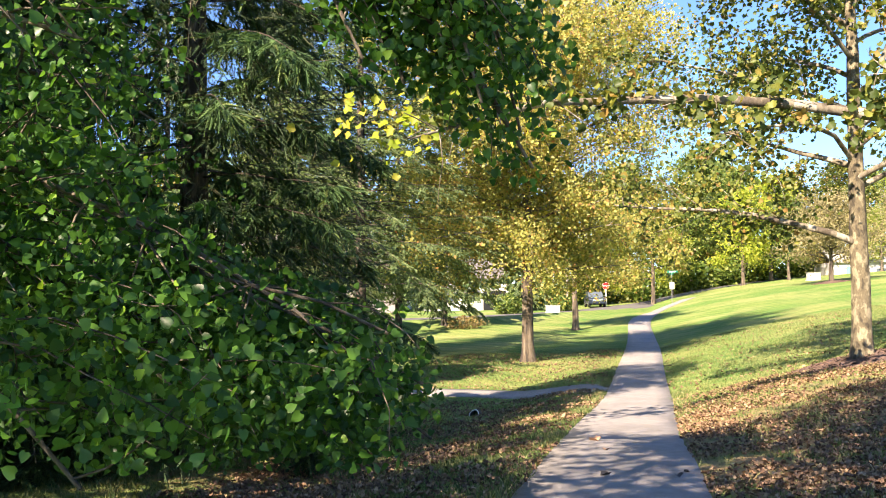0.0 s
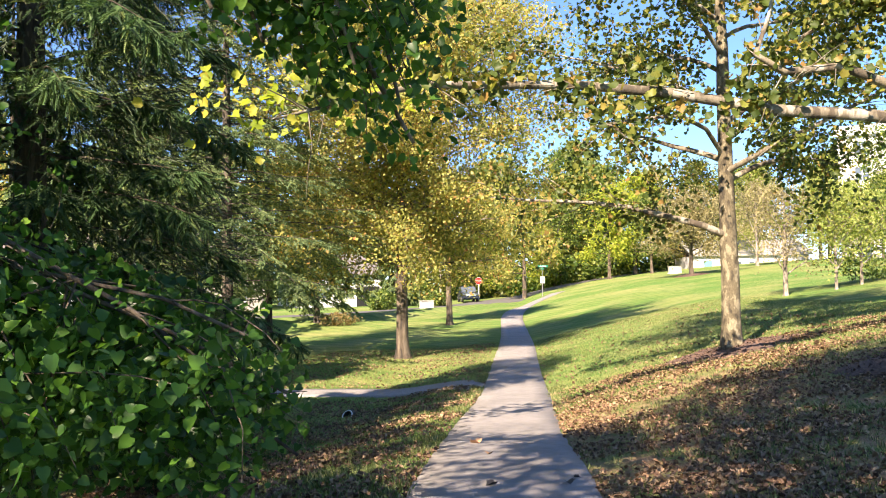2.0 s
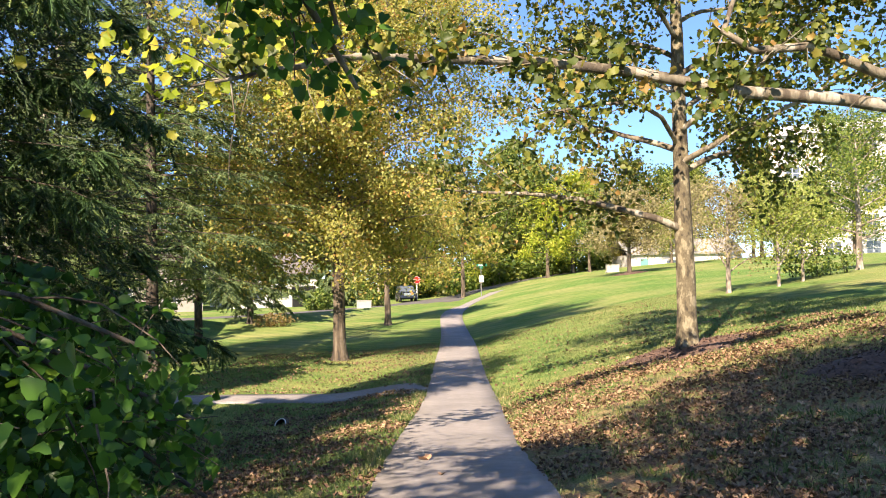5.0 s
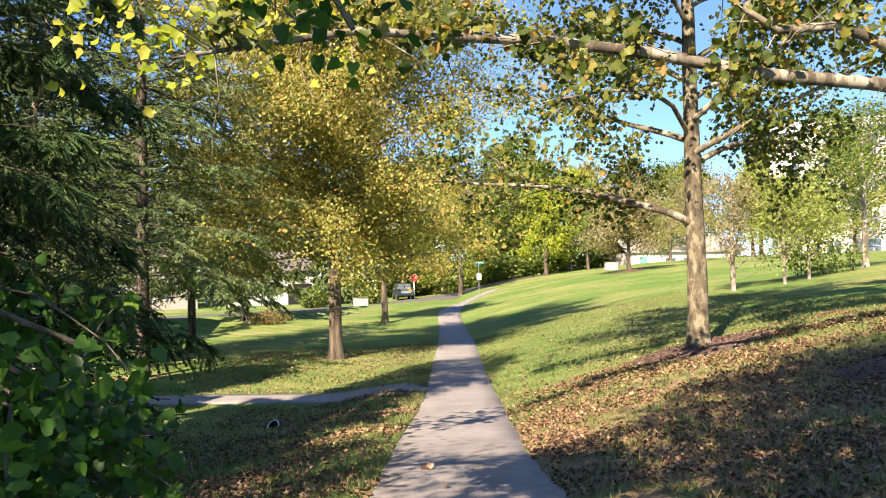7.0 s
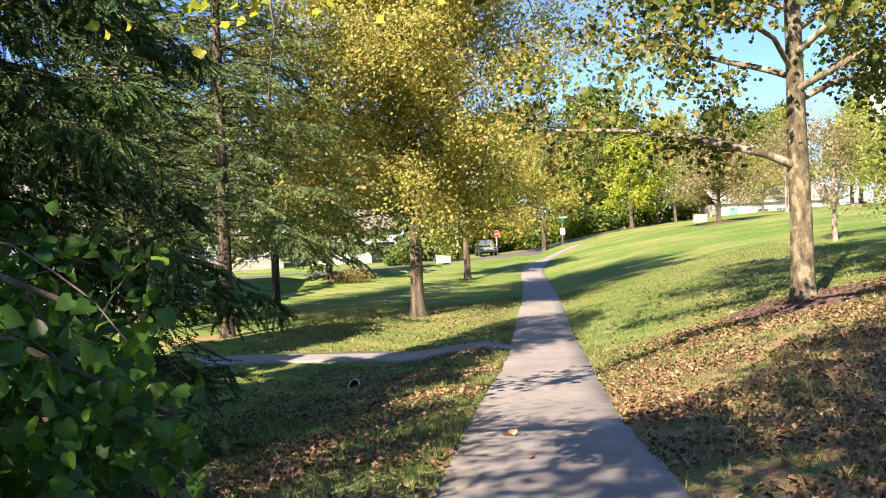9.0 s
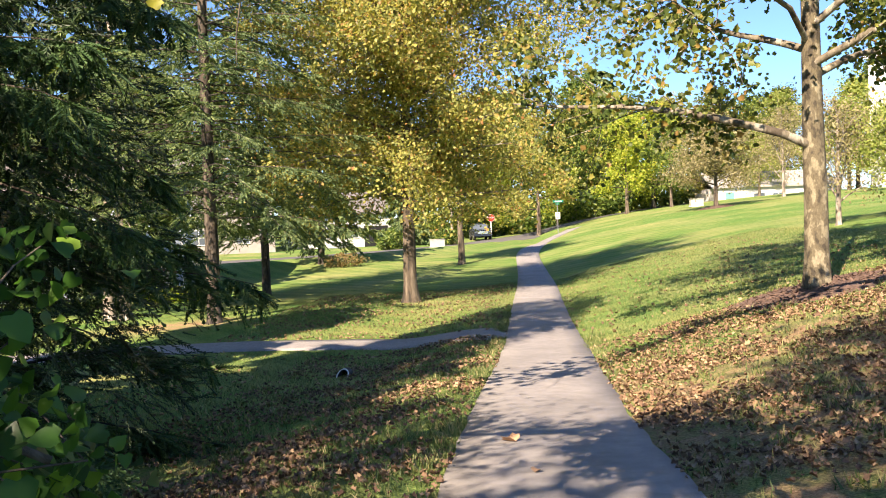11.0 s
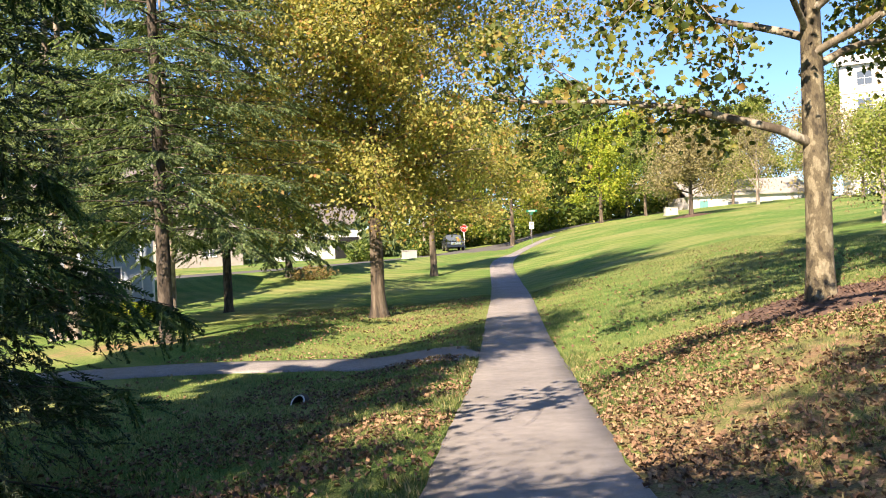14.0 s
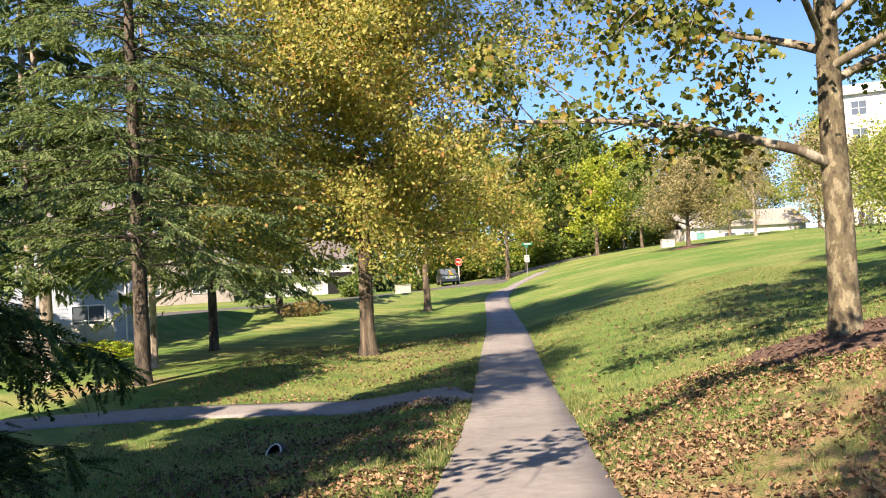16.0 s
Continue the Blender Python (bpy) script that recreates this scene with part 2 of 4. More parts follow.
SMALL = ([(0.0, -0.5, 0.0), (0.36, -0.02, 0.09), (0.0, 0.55, -0.06), (-0.36, -0.02, 0.09)], [(0, 1, 2), (0, 2, 3)])


# ---- the lie of the land ----
def smooth_line(xs, ys):
    """A smooth curve through points, by cubic Hermite pieces."""
    xs, ys = np.asarray(xs, float), np.asarray(ys, float)
    m = np.gradient(ys, xs)

    def f(x):
        x = np.clip(np.asarray(x, float), xs[0], xs[-1])
        i = np.clip(np.searchsorted(xs, x) - 1, 0, len(xs) - 2)
        h = xs[i + 1] - xs[i]
        s = (x - xs[i]) / h
        return ((1 + 2 * s) * (1 - s) ** 2 * ys[i] + s * (1 - s) ** 2 * h * m[i] + s * s * (3 - 2 * s) * ys[i + 1] + s * s * (s - 1) * h * m[i + 1])
    return f


path_x = smooth_line([-90, 0, 9, 12.3, 15.4, 18.3, 21, 30, 36, 49, 59, 65, 100, 700], [-20, -0.35, 1.78, 2.5, 3.26, 4.0, 4.65, 6.75, 8.2, 11.15, 13.3, 14.6, 22.5, 160])
path_z = smooth_line([-90, -10, 0, 9, 12.3, 15.4, 18.3, 21, 30, 36, 49, 58, 65, 75, 90, 100, 115, 200, 700], [0.6, 0.1, 0.0, -0.27, -0.52, -0.7, -0.87, -1.0, -1.12, -1.1, -1.15, -1.0, -0.72, -0.4, -0.1, 0.2, 0.3, 1.5, 6])


road_y = smooth_line([-120, -40, -10, 2, 12, 22, 34, 60, 120, 240], [60, 66, 71, 76, 85, 97, 106, 114, 121, 130])


def step(a, b, x):
    s = np.clip((np.asarray(x, float) - a) / (b - a), 0, 1)
    return s * s * (3 - 2 * s)


def land(x, y):
    """Height of the ground."""
    x, y = np.asarray(x, float), np.asarray(y, float)
    v = x - path_x(y)
    right = np.maximum(v - 0.95, 0)
    rise = 4.8 * (1 - np.exp(-right / 19.0)) * (0.35 + 0.65 * step(6, 18, y))
    left = np.maximum(-v - 0.9, 0)
    fall = -(0.5 - 0.3 * step(24, 34, y)) * step(0, 3.2, left) - 0.5 * step(6, 20, left) * (1 - step(55, 70, y))
    verge = 0.36 * np.exp(-((y - road_y(x) + 5.5) / 2.2) ** 2) * step(1.2, 3.5, -v) * (1 - step(30, 40, left))
    return path_z(y) + rise + fall + verge


def land_z(x, y):
    return float(land(x, y))


steps_v = np.concatenate([-np.geomspace(500, 14, 26), np.arange(-13, -1.0, 0.5), np.arange(-1.0, 1.01, 0.25), np.arange(1.5, 14, 0.5), np.geomspace(14, 500, 30)])
steps_y = np.concatenate([-np.geomspace(80, 6, 10), np.arange(-5, 45, 0.5), np.arange(45, 120, 1.5), np.geomspace(120, 700, 24)])
gy, gv = np.meshgrid(steps_y, steps_v, indexing="ij")
gx = path_x(gy) + gv
gz = land(gx, gy)
ny, nv = gx.shape
gi, gj = np.meshgrid(np.arange(ny - 1), np.arange(nv - 1), indexing="ij")
quads = np.stack([gi * nv + gj, gi * nv + gj + 1, (gi + 1) * nv + gj + 1, (gi + 1) * nv + gj], -1).reshape(-1, 4)
ground_me = mesh_np("ground", np.stack([gx, gy, gz], -1).reshape(-1, 3), quads, M_GROUND, True)


def bare_soil(x, y):
    """How worn the lawn is: under the trees beside the path and below the conifers."""
    v = x - path_x(y)
    a = step(0.25, 1.0, v) * (1 - step(5.5, 9, v)) * step(4, 8, y) * (1 - step(13, 21, y)) * 1.15
    b = 0.75 * np.exp(-(((x + 2.6) / 2.6) ** 2 + ((y - 13.0) / 3.0) ** 2))
    c = 1.3 * np.exp(-(((x + 4.2) / 2.8) ** 2 + ((y - 33.2) / 1.8) ** 2))
    d = 0.32 * step(0.9, 2.0, -v) * (1 - step(6, 9, -v)) * step(5, 8, y) * (1 - step(20, 25, y))
    return a + b + c + d


attr = ground_me.attributes.new("bare", "FLOAT", "POINT")
attr.data.foreach_set("value", bare_soil(gx, gy).astype(np.float32).ravel())
tagged(new("ground", ground_me), "sloping lawn with worn soil and short grass", "lawn", kind="structure")


def ribbon(name, centre, half, lift, thick, rng, mat=None):
    """A paved strip along a centre line [(x, y)], laid on the land, with ragged edges."""
    c = np.asarray(centre, float)
    d = np.gradient(c, axis=0)
    d /= np.linalg.norm(d, axis=1)[:, None]
    side = np.stack([d[:, 1], -d[:, 0]], 1)
    offs = np.array([-1.0, -0.98, -0.5, 0.0, 0.5, 0.98, 1.0]) * half
    V = []
    for k, o in enumerate(offs):
        wob = rng.normal(0, 0.012, len(c)) if k in (0, 1, 5, 6) else 0
        p = c + side * (o + wob)[:, None] if np.ndim(wob) else c + side * o
        z = land(p[:, 0], p[:, 1]) if half < 2 else land(c[:, 0], c[:, 1]) * 0.5 + land(p[:, 0], p[:, 1]) * 0.5
        V.append(np.column_stack([p, z + (lift if 0 < k < 6 else -thick)]))
    V = np.stack(V, 1)
    n, m = V.shape[:2]
    i, j = np.meshgrid(np.arange(n - 1), np.arange(m - 1), indexing="ij")
    Fq = np.stack([i * m + j, i * m + j + 1, (i + 1) * m + j + 1, (i + 1) * m + j], -1).reshape(-1, 4)
    return mesh_np(name, V.reshape(-1, 3), Fq, mat or M_ASPHALT, True)


rng = np.random.default_rng(4)
ys = np.arange(-12, 64, 0.4)
main_line = np.column_stack([path_x(ys), ys])
bend = smooth_line([64, 70, 76, 83, 92], [float(path_x(64)), 16.0, 18.2, 21.4, 26.0])
ys2 = np.arange(64, 92, 0.4)
main_line = np.concatenate([main_line, np.column_stack([bend(ys2), ys2])])
tagged(new("path", ribbon("path", main_line, 0.8, 0.03, 0.06, rng)), "narrow grey asphalt footpath across the lawn", "path", kind="structure")
sxs = np.arange(4.6, -26, -0.2)
side_y = smooth_line([-26, -10, -3.3, 0, 2, 3.2, 4.0, 4.7], [31.5, 29.2, 27.8, 27.1, 26.5, 25.5, 24.3, 22.6])
tagged(new("side_path", ribbon("side_path", np.column_stack([sxs, side_y(sxs)]), 0.75, 0.026, 0.06, rng)), "asphalt side path joining the footpath", "path", kind="structure")
rxs = np.arange(-110, 230, 1.0)
tagged(new("road", ribbon("road", np.column_stack([rxs, road_y(rxs)]), 2.9, 0.05, 0.1, rng, M_ROAD)), "grey asphalt street behind the lawn", "road", kind="structure")


# ---- trees ----
def limb_line(rng, start, way, length, droop=0.0, n=9, wobble=0.06):
    """A bending branch: points from start along way."""
    p = [np.asarray(start, float)]
    d = np.asarray(way, float) / np.linalg.norm(way)
    for i in range(n - 1):
        d = d + rng.normal(0, wobble, 3) + np.array([0, 0, -droop / n])
        d /= np.linalg.norm(d)
        p.append(p[-1] + d * length / (n - 1))
    return np.array(p)


def broadleaf(rng, name, label, x, y, height, clear, spread, trunk_r, n_limbs, n_leaves, leaf_size, leaf, leaf_mat, bark, limb_bark=None,
              rise=0.35, lean=(0.0, 0.0), extra=(), thin=0.9, droop=0.25, shape=0.5, twig_rate=2.2, spray=0.16, hang=0.0, within=None, dense=1, twig_len=1.0, sparse=1.0, leafy_from=0.22):
    """A tree with a tapered, flared trunk, limbs, twigs and a crown of single leaves. extra: limbs given as (points, radius)."""
    z = land_z(x, y)
    thing = new(name)
    thing.location = (x, y, z - 0.05)
    tagged(thing, label, "tree")
    hs = np.linspace(0, 1, 16)
    core = np.column_stack([lean[0] * hs * height + np.cumsum(rng.normal(0, 0.012, 16)) * height * 0.08, lean[1] * hs * height + np.cumsum(rng.normal(0, 0.012, 16)) * height * 0.08, hs * height])
    core[0, :2] = 0
    rad = trunk_r * (1 - hs) ** 0.8 + 0.012
    low = np.array([0, 0.012, 0.03, 0.055])
    pts = np.concatenate([[core[0] + (core[1] - core[0]) * f * 15 for f in low], core[1:]])
    rr = np.concatenate([trunk_r * np.array([1.55, 1.28, 1.12, 1.02]), rad[1:]])
    V, Fq = tubes([(pts, rr)], 14)
    ring = np.arctan2(V[:, 1], V[:, 0])
    amp = 0.16 * np.exp(-V[:, 2] / 0.25) + 0.03
    bump = 1 + amp * np.sin(ring * 5 + rng.uniform(0, 6)) * 0.7 + 0.02 * np.sin(V[:, 2] * 6 + ring * 2)
    ctr = np.column_stack([np.interp(V[:, 2], core[:, 2], core[:, 0]), np.interp(V[:, 2], core[:, 2], core[:, 1])])
    V[:, :2] = ctr + (V[:, :2] - ctr) * bump[:, None]
    part("trunk", mesh_np("trunk", V, Fq, bark, True), bark, thing)
    limbs, twigs, seeds = [], [], []
    for k in range(n_limbs):
        f = (k + 0.5) / n_limbs
        h = clear + (height * 0.97 - clear) * f ** 0.9
        az = k * 2.4 + rng.uniform(-0.4, 0.4)
        prof = max(0.18, (1 - abs(f - shape * 0.6) ** 1.6 * 1.5))
        L = spread * prof * rng.uniform(0.8, 1.15)
        up = rise + 0.9 * f
        st = np.array([np.interp(h, core[:, 2], core[:, 0]), np.interp(h, core[:, 2], core[:, 1]), h])
        pl = limb_line(rng, st, (math.cos(az), math.sin(az), up), L, droop, 10)
        r0 = np.interp(h, core[:, 2], rad) * 0.45
        limbs.append((pl, np.linspace(r0, 0.008, 10)))
    for pl, r0 in extra:
        limbs.append((np.asarray(pl, float), 0.012 + (r0 - 0.012) * (1 - np.linspace(0, 1, len(pl))) ** 0.75))
    for q, (pl, rl) in enumerate(limbs):
        given = dense if q >= n_limbs else 1
        L = np.linalg.norm(np.diff(pl, axis=0), axis=1).sum()
        for s in range(max(4, int(L * twig_rate * given))):
            f = rng.uniform(leafy_from, 1.0)
            i = f * (len(pl) - 1)
            i0 = min(int(i), len(pl) - 2)
            st = pl[i0] + (pl[i0 + 1] - pl[i0]) * (i - i0)
            d = pl[i0 + 1] - pl[i0]
            d = d / np.linalg.norm(d) + rng.normal(0, 0.75, 3) + np.array([0, 0, 0.1])
            tl = limb_line(rng, st, d, twig_len * rng.uniform(0.5, 1.3) * min(1.8, 0.35 * L + 0.4), 0.35, 6, 0.14)
            if within and not within(x + tl[-1][0], y + tl[-1][1], z + tl[-1][2]):
                continue
            twigs.append((tl, np.linspace(min(0.014, rl[i0] * 0.6), 0.003, 6)))
            if q < n_limbs or rng.random() < sparse:
                seeds.extend([tl[1:]] * given)
    for pl, rl in limbs:
        Vl, Fl = tubes([(pl, rl)], 7)
        part("limb", mesh_np("limb", Vl, Fl, limb_bark or bark, True), bark, thing)
    Vt, Ft = tubes(twigs, 3)
    part("twigwork", mesh_np("twigwork", Vt, Ft, limb_bark or bark, True), bark, thing)["kind"] = "stuff"
    S = np.concatenate(seeds)
    if n_leaves:
        at = S[rng.integers(0, len(S), n_leaves)] + rng.normal(0, spray, (n_leaves, 3)) * np.array([1, 1, 0.8])
        keep = rng.random(n_leaves) < thin
        at = at[keep]
        if within:
            at = np.array([p for p in at if within(x + p[0], y + p[1], z + p[2])])
        nrm = rng.normal(0, 0.95, (len(at), 3)) + np.array([-0.4, -0.55, 0.6 - hang])
        Vf, Ff = scatter(*leaf, at, frames_from(nrm, rng.uniform(0, 6.3, len(at))), leaf_size * rng.uniform(0.6, 1.25, len(at)))
        part("crown", mesh_np("crown", Vf, Ff, leaf_mat), leaf_mat, thing)["kind"] = "stuff"
    return thing


def spray_template(pairs=9, width=0.075):
    """A needle twig one unit long: a tapering midrib with needles to both sides and above, drooping at the tip."""
    if pairs == 0:
        return [(0.0, 0.0, 0.0), (width, 0.4, 0.03), (0.0, 1.05, -0.14), (-width, 0.4, 0.03)], [(0, 1, 2), (0, 2, 3)]
    V = [(0.0, i / pairs, -0.14 * (i / pairs) ** 2) for i in range(pairs + 1)]
    V[-1] = (0.0, 1.1, -0.17)
    Fc = []
    for i in range(pairs):
        f = i / pairs
        for sgn in (-1, 1):
            V.append((sgn * width * (1.0 - 0.6 * f), f + 0.16, -0.14 * f * f - 0.02 + 0.03 * (i % 2)))
            Fc.append((i, i + 1, len(V) - 1))
    return V, Fc


def conifer(rng, name, label, x, y, height, spread, trunk_r, clear, whorls, mat, bark, spray, density=1.0, droop=0.5, lean=(0.0, 0.0), weep=0.6, taper=0.8, side=0.32, wide=0.1, pairs=9, full=99.0, per=14, inner=0, inner_top=8.0, fork_by=1.0, ruffle=0.35):
    """A conifer with a straight trunk, whorled drooping boughs and hanging needle sprays."""
    z = land_z(x, y)
    thing = new(name)
    thing.location = (x, y, z - 0.05)
    tagged(thing, label, "tree")
    hs = np.linspace(0, 1, 14)
    core = np.column_stack([lean[0] * hs * height, lean[1] * hs * height, hs * height])
    pts = np.concatenate([core[:1], core[:1] + [(0, 0, 0.12)], core[:1] + [(0, 0, 0.35)], core[1:]])
    rr = np.concatenate([trunk_r * np.array([1.45, 1.18, 1.03]), trunk_r * (1 - hs[1:]) ** 0.85 + 0.01])
    V, Fq = tubes([(pts, rr)], 12)
    part("trunk", mesh_np("trunk", V, Fq, bark, True), bark, thing)
    boughs, at, ways = [], [], []
    for k in range(whorls):
        f = k / whorls
        h = clear + (height - clear) * f
        L = spread * (1 - f) ** taper * rng.uniform(0.75, 1.15) + 0.25
        for a in range(4):
            az = k * 1.1 + a * 1.571 + rng.uniform(-0.6, 0.6)
            st = np.array([core[-1, 0] * h / height, core[-1, 1] * h / height, h + rng.uniform(-0.3, 0.3)])
            pl = limb_line(rng, st, (math.cos(az), math.sin(az), 0.18 - 0.15 * (1 - f)), L * rng.uniform(0.8, 1.1), droop, 9, 0.05)
            boughs.append((pl, np.linspace(min(0.03, 0.008 + L * 0.005), 0.003, 9)))
            nb = int(L * 6 * density * (1.0 if h < full else 0.18)) + 2
            fr = rng.uniform(0.1, 1.0, nb) ** 0.8 * 8
            i0 = np.minimum(fr.astype(int), 7)
            base = pl[i0] + (pl[i0 + 1] - pl[i0]) * (fr - i0)[:, None]
            d = pl[i0 + 1] - pl[i0]
            d /= np.linalg.norm(d, axis=1)[:, None]
            sidew = np.cross(d, (0, 0, 1.0)) * rng.choice([-1, 1], nb)[:, None]
            out = d * rng.uniform(0.3, 0.9, nb)[:, None] + sidew * rng.uniform(0.1, 1.0, nb)[:, None] + np.array([0, 0, -1.0]) * (weep * rng.uniform(0.3, 1.2, nb))[:, None]
            out /= np.linalg.norm(out, axis=1)[:, None]
            reach = rng.uniform(0.35, 1.0, nb) * side * (1.15 - fr / 10) * min(1.3, 0.35 + L * 0.25)
            g_ = rng.random((nb, per))
            pos = base[:, None] + out[:, None] * (g_ * reach[:, None])[..., None] + np.array([0, 0, -1.0]) * (0.25 * weep * g_ ** 2 * reach[:, None])[..., None]
            fork = np.cross(out, rng.normal(0, 1, (nb, 3)))
            fork[:, 2] *= 0.4
            fork /= np.linalg.norm(fork, axis=1)[:, None] + 1e-9
            turnw = out[:, None] + fork[:, None] * (rng.choice([-1, 1], (nb, per)) * fork_by * rng.uniform(0.3, 0.9, (nb, per)))[..., None] + np.array([0, 0, -0.3 * weep])
            at.append(pos.reshape(-1, 3))
            ways.append(turnw.reshape(-1, 3))
    for line in boughs:
        Vb, Fb = tubes([line], 5)
        part("bough", mesh_np("bough", Vb, Fb, bark, True), bark, thing)
    at, ways = np.concatenate(at), np.concatenate(ways)
    u = ways / np.linalg.norm(ways, axis=1)[:, None]
    nr = np.cross(u, np.cross((0, 0, 1.0), u)) + rng.normal(0, ruffle, u.shape)
    nr -= u * (nr * u).sum(1)[:, None]
    nr /= np.linalg.norm(nr, axis=1)[:, None]
    fr = np.stack([np.cross(u, nr), u, nr], 2)
    Vn, Fn = scatter(*spray_template(pairs, wide / 0.3), at, fr, spray * rng.uniform(0.6, 1.3, len(at)))
    part("crown", mesh_np("crown", Vn, Fn, mat), mat, thing)["kind"] = "stuff"
    # sprays filling the crown, their colour darkened for the shade inside
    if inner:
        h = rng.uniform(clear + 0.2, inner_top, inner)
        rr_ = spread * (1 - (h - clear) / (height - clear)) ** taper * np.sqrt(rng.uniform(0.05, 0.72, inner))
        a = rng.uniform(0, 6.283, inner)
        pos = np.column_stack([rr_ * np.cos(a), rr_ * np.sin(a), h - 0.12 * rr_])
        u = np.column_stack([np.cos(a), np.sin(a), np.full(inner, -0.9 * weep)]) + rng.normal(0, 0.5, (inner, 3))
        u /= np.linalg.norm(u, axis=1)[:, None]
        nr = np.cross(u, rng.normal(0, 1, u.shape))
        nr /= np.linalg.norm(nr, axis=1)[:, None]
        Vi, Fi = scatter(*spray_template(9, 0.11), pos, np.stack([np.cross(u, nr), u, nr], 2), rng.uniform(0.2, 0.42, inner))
        part("inner_sprays", mesh_np("inner_sprays", Vi, Fi, M_NEEDLE_SHADED), M_NEEDLE_SHADED, thing)["kind"] = "stuff"
    return thing


def rel(x, y, pts):
    """World points as offsets from a tree's foot at (x, y)."""
    z = land_z(x, y) - 0.05
    return [(a - x, b - y, c - z) for a, b, c in pts]


# sycamore on its mulch ring, to the right of the path
SA = (8.92, 18.6)
broadleaf(np.random.default_rng(11), "sycamore_tree", "mottled tan sycamore with sparse green leaves on a mulch ring", *SA, 12.5, 3.5, 5.4, 0.205, 24, 31000, 0.104, LOBED, M_LEAF_SYCG, M_BARK_SYC, M_BARK_PALE,
          lean=(-0.008, 0.0), twig_rate=4.0, spray=0.2, sparse=0.8, extra=[(rel(*SA, [(8.85, 18.6, 2.55), (8.3, 18.5, 2.75), (7.6, 18.6, 2.95), (6.7, 18.9, 3.2), (5.7, 19.2, 3.35), (4.8, 19.5, 3.4), (3.9, 19.7, 3.5)]), 0.085),
                      (rel(*SA, [(8.85, 18.6, 3.9), (9.4, 17.6, 4.3), (10.3, 17.2, 4.75), (11.4, 17.0, 5.3), (12.6, 16.8, 5.8)]), 0.07),
                      (rel(*SA, [(8.85, 18.6, 4.3), (8.2, 18.0, 4.75), (7.4, 17.4, 4.9), (6.5, 17.2, 4.8), (5.6, 17.0, 4.6)]), 0.055)])
# neighbouring sycamore whose long limb reaches over the path
SB = (11.6, 12.9)
sb_tree = broadleaf(np.random.default_rng(12), "sycamore_tree", "sycamore with a long pale limb reaching over the footpath", *SB, 12, 4.4, 5.2, 0.27, 16, 12000, 0.13, LOBED, M_LEAF_SYCG, M_BARK_SYC, M_BARK_PALE,
          twig_rate=3.2, spray=0.16, twig_len=0.5, sparse=0.3, extra=[(rel(*SB, [(11.6, 12.9, 3.6), (10.2, 13.0, 3.85), (8.6, 13.1, 4.05), (7.0, 13.2, 4.14), (5.4, 13.3, 4.4), (3.9, 13.3, 4.5), (2.6, 13.0, 4.4), (1.5, 12.4, 4.25), (0.5, 11.6, 3.85), (-0.4, 10.8, 3.45)]), 0.12),
                 (rel(*SB, [(11.6, 12.9, 3.7), (10.3, 12.9, 4.1), (9.04, 12.9, 4.4), (8.0, 12.9, 4.76), (7.07, 12.95, 4.67), (6.65, 13.0, 4.95), (7.0, 13.2, 5.6), (7.2, 13.3, 6.3)]), 0.1)])
# bright yellow leaves at the tip of the long limb
tip = smooth_line([0, 1, 2, 3], [1.6, 0.5, -0.4, -1.1])
g = np.random.default_rng(90)
f_ = g.random(150) ** 0.8 * 3
tips = np.column_stack([tip(f_), 12.6 - 0.65 * f_, 4.42 - 0.27 * f_]) + g.normal(0, 0.3, (150, 3))
tips -= np.array([SB[0], SB[1], land_z(*SB) - 0.05])
Vy, Fy = scatter(*LOBED, tips, frames_from(g.normal(0, 0.6, (150, 3)) + np.array([-0.3, -0.6, 0.5]), g.uniform(0, 6.3, 150)), g.uniform(0.08, 0.15, 150))
tip_leaves = part("tip_leaves", mesh_np("tip_leaves", Vy, Fy, M_LEAF_YEL), M_LEAF_YEL, sb_tree, "bright yellow-green leaves")
tip_leaves["kind"] = "stuff"
# yellowing sycamore left of the path and a smaller one behind it
broadleaf(np.random.default_rng(13), "sycamore_tree", "sycamore with dense yellow autumn leaves on the lawn", 3.5, 36.1, 14.5, 3.5, 6.9, 0.25, 60, 150000, 0.128, SMALL, M_LEAF_SYC, M_BARK_DARK, M_BARK_PALE, shape=0.75, droop=0.42, rise=0.15, twig_rate=4.5, spray=0.3, thin=1.0, leafy_from=0.05, within=lambda px, py, pz: pz > 1.15)
broadleaf(np.random.default_rng(14), "sycamore_tree", "smaller yellow sycamore further up the lawn", 9.35, 61.5, 10.5, 4.1, 3.4, 0.22, 26, 40000, 0.14, SMALL, M_LEAF_SYC, M_BARK_DARK, None, droop=0.2, twig_rate=3.0, spray=0.35, thin=1.0)
# linden beside the path; its low boughs hang beside the walker and one reaches overhead
LI = (-5.6, 6.6)


def linden_room(x, y, z):
    """The space that the linden's leaves fill: out to the drip line beside the path, and one bough overhead."""
    if z > 2.35 and x > -0.9:
        return x < 0.98 and 5.7 < y < 6.8 and z > 3.1 - 0.8 * float(step(-0.45, 0.6, x))
    ragged = 0.3 * math.sin(6.1 * z + 2.3 * y) + 0.22 * math.sin(9.7 * y - 4.1 * x + 1.0)
    return x < -0.02 - 1.75 * float(step(1.05 + 0.5 * ragged, 2.1, z)) + min(0.0, ragged - 0.1) and y < 8.6 and z > 1.5 - 0.19 * y


